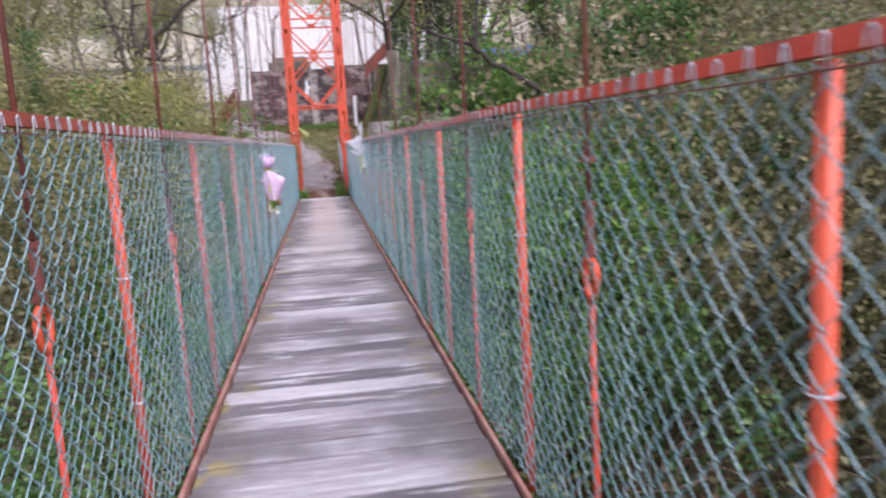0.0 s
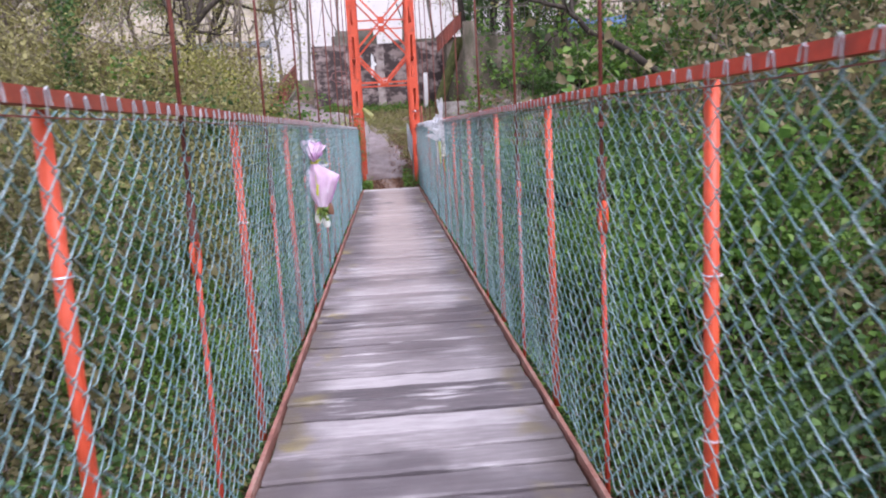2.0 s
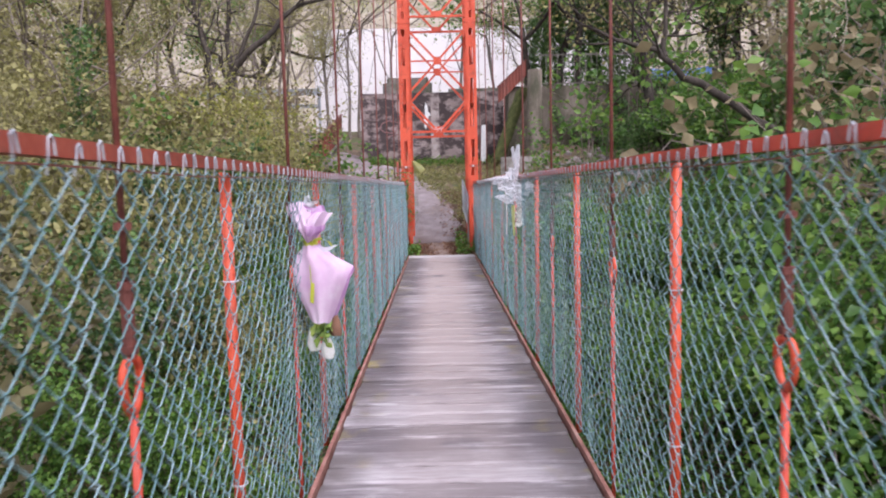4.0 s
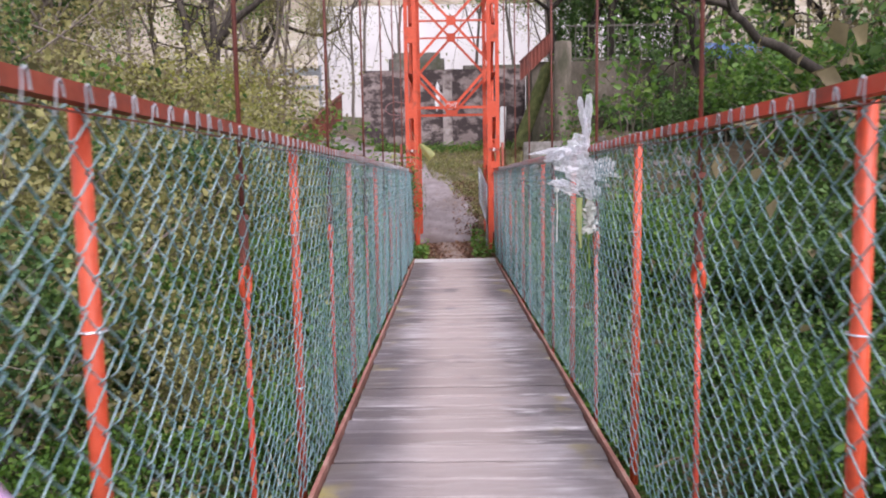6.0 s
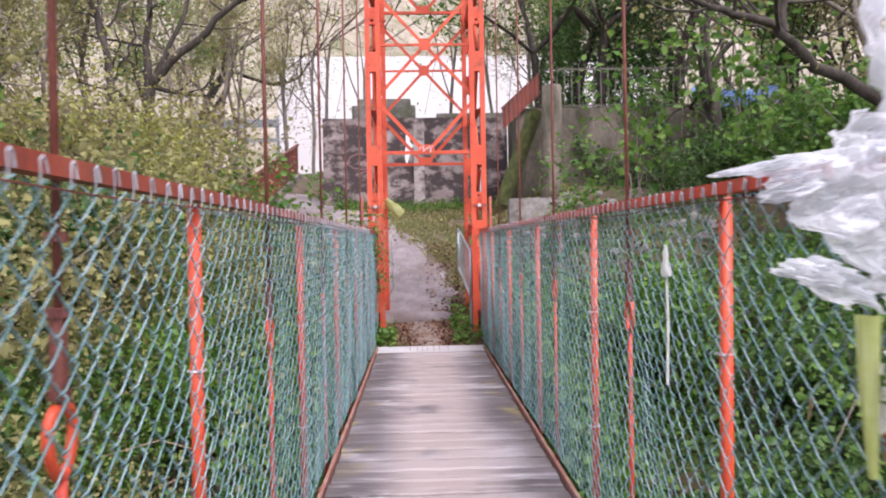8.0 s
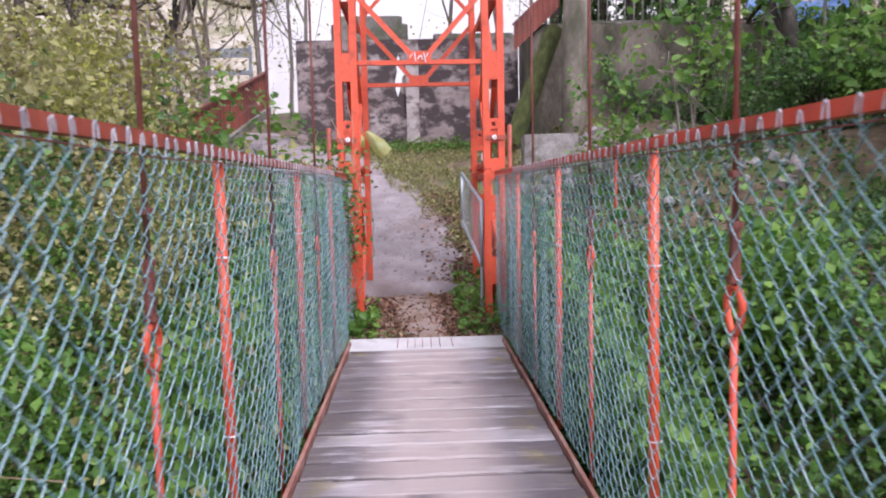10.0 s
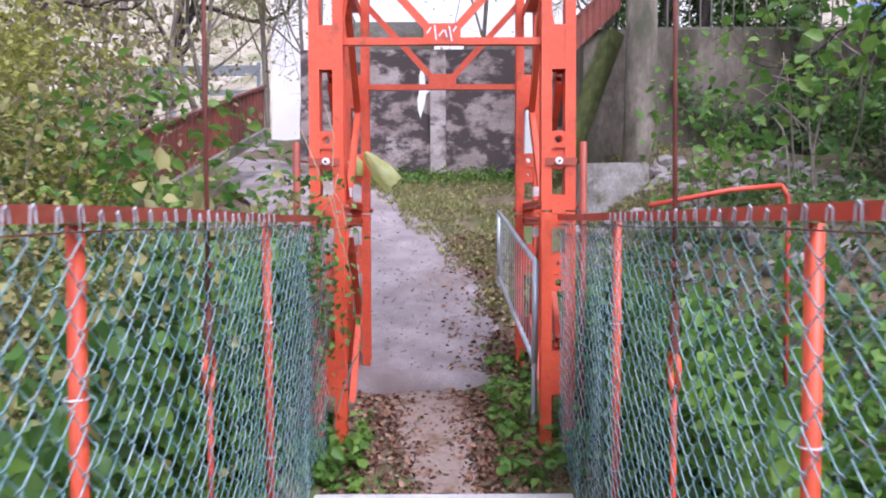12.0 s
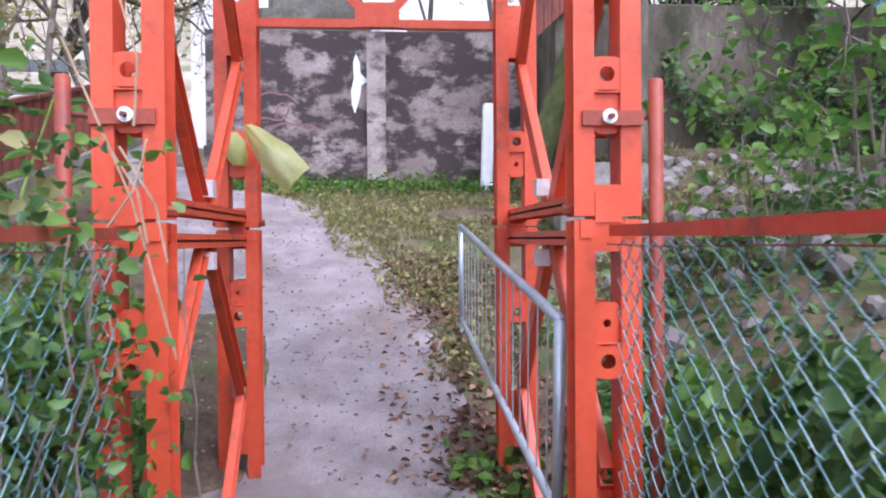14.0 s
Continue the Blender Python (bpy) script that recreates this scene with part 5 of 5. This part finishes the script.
def crumple(rows_r, n, seed, squash=(1, 1), wave=0.25, open_to=2 * math.pi):
    """A wrapped sheet: rings of (z, radius, x shift) round an upright axis, with folds."""
    rows = []
    for z, r, dx in rows_r:
        row = []
        for j in range(n + 1):
            a = open_to * j / n
            rr = r * (1 + wave * noise.noise((math.cos(a) * 2.2, math.sin(a) * 2.2, z * 6 + seed)) * 2 + 0.10 * math.sin(a * 7 + seed))
            row.append((dx + rr * math.cos(a) * squash[0], rr * math.sin(a) * squash[1], z + 0.2 * r * noise.noise((a, z * 3, seed + 4))))
        rows.append(row)
    return Geo().sheet(rows)


def shred(cx, cz, w, h, tilt, seed, n=22):
    """A torn, crumpled piece of film with a ragged outline."""
    rows = []
    for i in range(n):
        t = i / (n - 1) * 2 - 1
        reach = (1 - 0.55 * t * t) * (0.7 + 0.6 * noise.noise((t * 2.3, seed, 0.5)))
        row = []
        for j in range(n):
            u = (j / (n - 1) * 2 - 1) * reach + 0.3 * noise.noise((t * 2, seed, 3))
            px, pz = u * w, t * h + 0.15 * h * noise.noise((u * 3, seed, t * 2))
            c, s = math.cos(tilt), math.sin(tilt)
            fold = 0.035 * noise.noise((u * 2.5, t * 2.5, seed)) + 0.022 * noise.noise((u * 6, t * 5, seed + 2)) + 0.012 * noise.noise((u * 15, t * 13, seed + 5))
            row.append((cx + px * c - pz * s, -0.02 + fold, cz + px * s + pz * c))
        rows.append(row)
    return Geo().sheet(rows)


def paper(rows, folds, seed):
    """A sheet of stiff paper: rows of (left, right, z, depth), bent round and softly creased."""
    out = []
    for i, (xa, xb, z, y) in enumerate(rows):
        row = []
        for j in range(17):
            u = j / 16
            arch = math.sin(math.pi * u)
            row.append((xa + (xb - xa) * u, y - 0.05 * arch + folds * noise.noise((u * 3.2, z * 7, seed)) + 0.4 * folds * math.sin(u * 17 + z * 9), z + 0.5 * folds * noise.noise((u * 4, z * 5, seed + 3))))
        out.append(row)
    return Geo().sheet(out)


for shade, seed, rows in ((M_PINK, 2.0, [(-0.10, -0.02, 0.045, 0.0), (-0.095, 0.015, 0.0, -0.02), (-0.07, 0.02, -0.05, -0.03), (-0.03, 0.015, -0.105, -0.015), (-0.02, 0.012, -0.125, 0.0)]),
                         (M_PINK, 8.0, [(0.01, 0.105, 0.0, -0.02), (-0.03, 0.09, -0.025, -0.04), (-0.035, 0.06, -0.065, -0.035), (-0.02, 0.03, -0.105, -0.015), (-0.015, 0.02, -0.125, 0.0)]),
                         (M_LILAC_SHADE, 6.0, [(-0.06, 0.06, 0.025, 0.03), (-0.065, 0.08, -0.03, 0.02), (-0.03, 0.035, -0.10, 0.02), (-0.02, 0.02, -0.125, 0.012)]),
                         (M_LILAC_SHADE, 5.0, [(-0.045, 0.075, -0.055, -0.05), (-0.04, 0.07, -0.075, -0.055), (-0.02, 0.03, -0.10, -0.03)])):
    part("tuft", paper(rows, 0.03, seed), shade, bouquet, "gathered paper above the ribbon", True)
part("tuft", shred(0.0, 0.035, 0.045, 0.035, 0.3, 43.7), M_CLEAR, bouquet, "edge of clear film", True)
part("ribbon", crumple([(-0.115, 0.026, 0.0), (-0.128, 0.030, 0.0), (-0.145, 0.027, 0.0)], 16, 5, (1, 1), 0.1), M_YELLOW, bouquet, "lime green ribbon")
for pts in ([(0.0, -0.03, -0.13), (0.05, -0.05, -0.11), (0.085, -0.05, -0.125), (0.10, -0.045, -0.15)],
            [(-0.01, -0.035, -0.13), (0.012, -0.085, -0.20), (0.018, -0.10, -0.30), (0.012, -0.10, -0.38)]):
    tail = Geo()
    tail.sheet([[(x - 0.008, y, z + 0.004) for x, y, z in pts], [(x + 0.008, y - 0.004, z - 0.004) for x, y, z in pts]])
    part("ribbon", tail, M_YELLOW, bouquet, "lime green ribbon")
part("wrap", paper([(-0.025, 0.03, -0.14, -0.01), (-0.055, 0.09, -0.18, -0.03), (-0.07, 0.185, -0.235, -0.045), (-0.075, 0.16, -0.29, -0.05), (-0.05, 0.125, -0.37, -0.045), (-0.02, 0.10, -0.43, -0.04), (0.0, 0.08, -0.475, -0.035)], 0.02, 11.0), M_PINK, bouquet, "pale pink wrapping paper", True)
# Inner sheet, its shading painted as a darker purple-pink.
part("wrap", paper([(-0.025, 0.03, -0.14, 0.03), (-0.055, 0.10, -0.20, 0.03), (-0.07, 0.17, -0.27, 0.02), (-0.04, 0.14, -0.36, 0.02), (0.0, 0.10, -0.46, 0.01)], 0.014, 15.0), M_LILAC_SHADE, bouquet, "lilac inner side of the paper, its shading put in the colour", True)
rim = Geo()
rim.sheet([[(0.186 - 0.010 * t * 3, -0.045 - 0.012 * math.sin(a), -0.245 - 0.055 * t + 0.012 * math.cos(a)) for a in np.linspace(0, 6.28, 9)] for t in np.linspace(0, 1, 6)])
part("wrap", rim, M_LILAC_SHADE, bouquet, "rolled edge of the paper in the lilac shading colour", True)
part("film_tip", Geo().sheet([[(0.03, -0.03, -0.145), (0.07, -0.05, -0.15), (0.125, -0.055, -0.138)], [(0.04, -0.04, -0.175), (0.08, -0.06, -0.168), (0.126, -0.056, -0.140)]]), M_CLEAR, bouquet, "torn corner of clear film", True)
for cx, cz, tone in ((-0.005, -0.565, M_PETAL), (0.055, -0.60, M_PETAL), (0.095, -0.50, M_DRY)):
    part("blossom", crumple([(cz + 0.05, 0.012, cx), (cz + 0.02, 0.022, cx), (cz - 0.015, 0.028, cx + 0.003), (cz - 0.04, 0.020, cx + 0.005)], 12, cz * 40, (1, 1), 0.35), tone, bouquet, "drooping withered blossom", True)
part("stem", Geo().tube([(0.02, -0.03, -0.44), (0.01, -0.03, -0.50), (-0.005, -0.02, -0.54)], 0.006, 6), M_STEM, bouquet)
part("stem", Geo().tube([(0.05, -0.03, -0.44), (0.05, -0.03, -0.52), (0.055, -0.02, -0.57)], 0.006, 6), M_STEM, bouquet)
pts = [(0.04 + rng.normal() * 0.025, rng.normal() * 0.025 - 0.02, -0.51 + rng.normal() * 0.03) for _ in range(45)]
part("leaves", leaf_mesh("leaves", pts, rng.uniform(0.03, 0.06, 45), M_STEM, rng, 2.0), M_STEM, bouquet)

rag = thing("wrapped_flowers", "torn clear plastic and dry flowers tied to a rod", "flowers", (0.655, 9.66, 1.22))


for k, (cx, cz, w, h, tilt) in enumerate(((0.015, 0.22, 0.03, 0.16, -0.1), (0.0, 0.25, 0.02, 0.12, 0.15), (-0.05, 0.06, 0.10, 0.07, 0.2), (0.06, 0.0, 0.10, 0.05, -0.35),
                                          (-0.12, 0.07, 0.06, 0.02, 0.25), (-0.13, 0.10, 0.085, 0.018, 0.12), (-0.10, -0.10, 0.05, 0.02, -0.25), (0.0, -0.03, 0.09, 0.08, 0.1), (-0.06, -0.13, 0.07, 0.03, -0.5), (0.03, -0.12, 0.05, 0.07, 0.3),
                                          (0.09, 0.03, 0.05, 0.04, 0.5), (-0.03, 0.13, 0.05, 0.06, -0.6))):
    part("film_shred", shred(cx * 1.25 - 0.045, max(cz, cz * 0.65) + 0.035, w * 1.25, h, tilt, 11.3 + k * 3.1), M_CLEAR, rag, "torn clear plastic film")
pts = [(rng.normal() * 0.013 - 0.012, rng.normal() * 0.02 - 0.02, -0.14 - 0.13 * abs(rng.uniform(-1, 1)) + rng.normal() * 0.012) for _ in range(80)]
part("petals", leaf_mesh("petals", pts, rng.uniform(0.03, 0.06, 80), M_PETAL, rng, 2.0), M_PETAL, rag)
part("sleeve", crumple([(-0.10, 0.016, -0.065), (-0.18, 0.014, -0.065), (-0.26, 0.011, -0.062), (-0.36, 0.006, -0.058)], 10, 19, (1, 1), 0.3), M_YBAG, rag, "yellow-green paper sleeve")
part("stem", Geo().tube([(-0.02, 0, -0.1), (-0.015, 0.01, -0.3), (-0.01, 0, -0.46)], 0.004, 5), M_STEM, rag)

lily = thing("paper_flower", "white flower on a long pale stem tied to the fence", "flower", (0.632, 10.75, 0.80))
part("stem", Geo().tube([(0, 0, 0), (0.004, 0.0, 0.2), (0, 0, 0.36)], 0.0042, 6), M_PETAL, lily)
part("bloom", crumple([(0.33, 0.019, 0), (0.345, 0.023, 0), (0.38, 0.011, 0), (0.40, 0.012, 0), (0.425, 0.005, 0)], 12, 23, (0.7, 1)), M_PETAL, lily, "", True)

bag = thing("plastic_bag", "yellow-green plastic bag knotted round the tower leg", "plastic bag", (-0.60, 19.46, 1.76))
part("knot", crumple([(0.09, 0.015, -0.06), (0.05, 0.05, -0.06), (-0.01, 0.055, -0.05), (-0.06, 0.03, -0.04)], 16, 31, (1, 1), 0.35), M_YBAG, bag, "", True)
rows = []
for t in np.linspace(0, 1, 9):
    w = 0.02 + 0.055 * math.sin(min(1, t * 1.15) * 1.9)
    cx, cz = 0.02 + 0.22 * t, 0.10 - 0.24 * t
    rows.append([(cx + u * w * 0.75, -0.10 - 0.05 * (1 - u * u) + 0.03 * noise.noise((u * 2, t * 3, 1)), cz + u * w * 0.8 + 0.02 * noise.noise((u * 3, t * 4, 2))) for u in np.linspace(-1, 1, 9)])
part("body", Geo().sheet(rows), M_YBAG, bag, "", True)

# vines climbing the fence end and the tower leg
vine = thing("climbing_vine", "green vine climbing the fence end and tower leg", "vine", (-0.63, 17.9, 0.3))
g = Geo()
for k in range(9):
    p = Vector((rng.uniform(-0.14, 0.05), rng.uniform(-0.45, 0.05), 0))
    pts = []
    for j in range(9):
        pts.append(p.copy())
        p = p + Vector((rng.normal() * 0.035, rng.normal() * 0.05, rng.uniform(0.1, 0.17)))
    g.tube(pts, [0.005 - 0.0004 * j for j in range(9)], 5)
part("stem", g, M_BARKPALE, vine)
for a, b, c, d in ((-0.16, 1.58, 0.12, 0.75), (-0.02, 1.7, 0.02, 1.35), (-0.06, 1.32, 0.05, 1.05), (0.05, 1.32, -0.08, 1.05), (-0.02, 1.3, 0.1, 1.0), (-0.17, 1.2, -0.02, 0.7)):
    part("twig", Geo().tube([(a, 0.04, b), ((a + c) / 2 + 0.03, 0.035, (b + d) / 2), (c, 0.03, d)], 0.0035, 4), M_TWIG, vine, "pale dry twig")
n = 1100
z = np.clip(rng.normal(0.72, 0.28, n), 0.05, 1.28)
pts = np.stack([rng.normal(-0.11, 0.12, n), rng.normal(-0.22, 0.20, n), z], 1)
part("leaves", leaf_mesh("leaves", pts[:750], rng.uniform(0.02, 0.05, 750), M_IVY, rng, 1.2, oval=True), M_IVY, vine)
part("young_leaves", leaf_mesh("young_leaves", pts[750:], rng.uniform(0.025, 0.055, n - 750), M_LUSH, rng, 1.2, oval=True), M_LUSH, vine)
sprig = thing("sapling", "young sapling with long bright green leaves behind the fence", "sapling", (-1.12, 18.3, 0.25))
part("stem", Geo().tube([(0, 0, 0), (0.02, 0, 0.7), (0.06, 0.0, 1.25), (0.16, 0, 1.55)], [0.009, 0.007, 0.005, 0.003], 6), M_STEM, sprig)
pts, nr = [], []
for k in range(26):
    u = k / 25
    p = Vector((0.02 + 0.14 * u * u, 0, 0.75 + 0.8 * u))
    pts.append(tuple(p + Vector(((-1) ** k * 0.055, rng.normal() * 0.02, 0.01))))
    nr.append((0.1 * (-1) ** k, -0.5, 0.9))
part("leaves", leaf_mesh("leaves", pts, rng.uniform(0.075, 0.12, len(pts)), M_LUSH, rng, 0.25, 0.42, nr, True), M_LUSH, sprig)
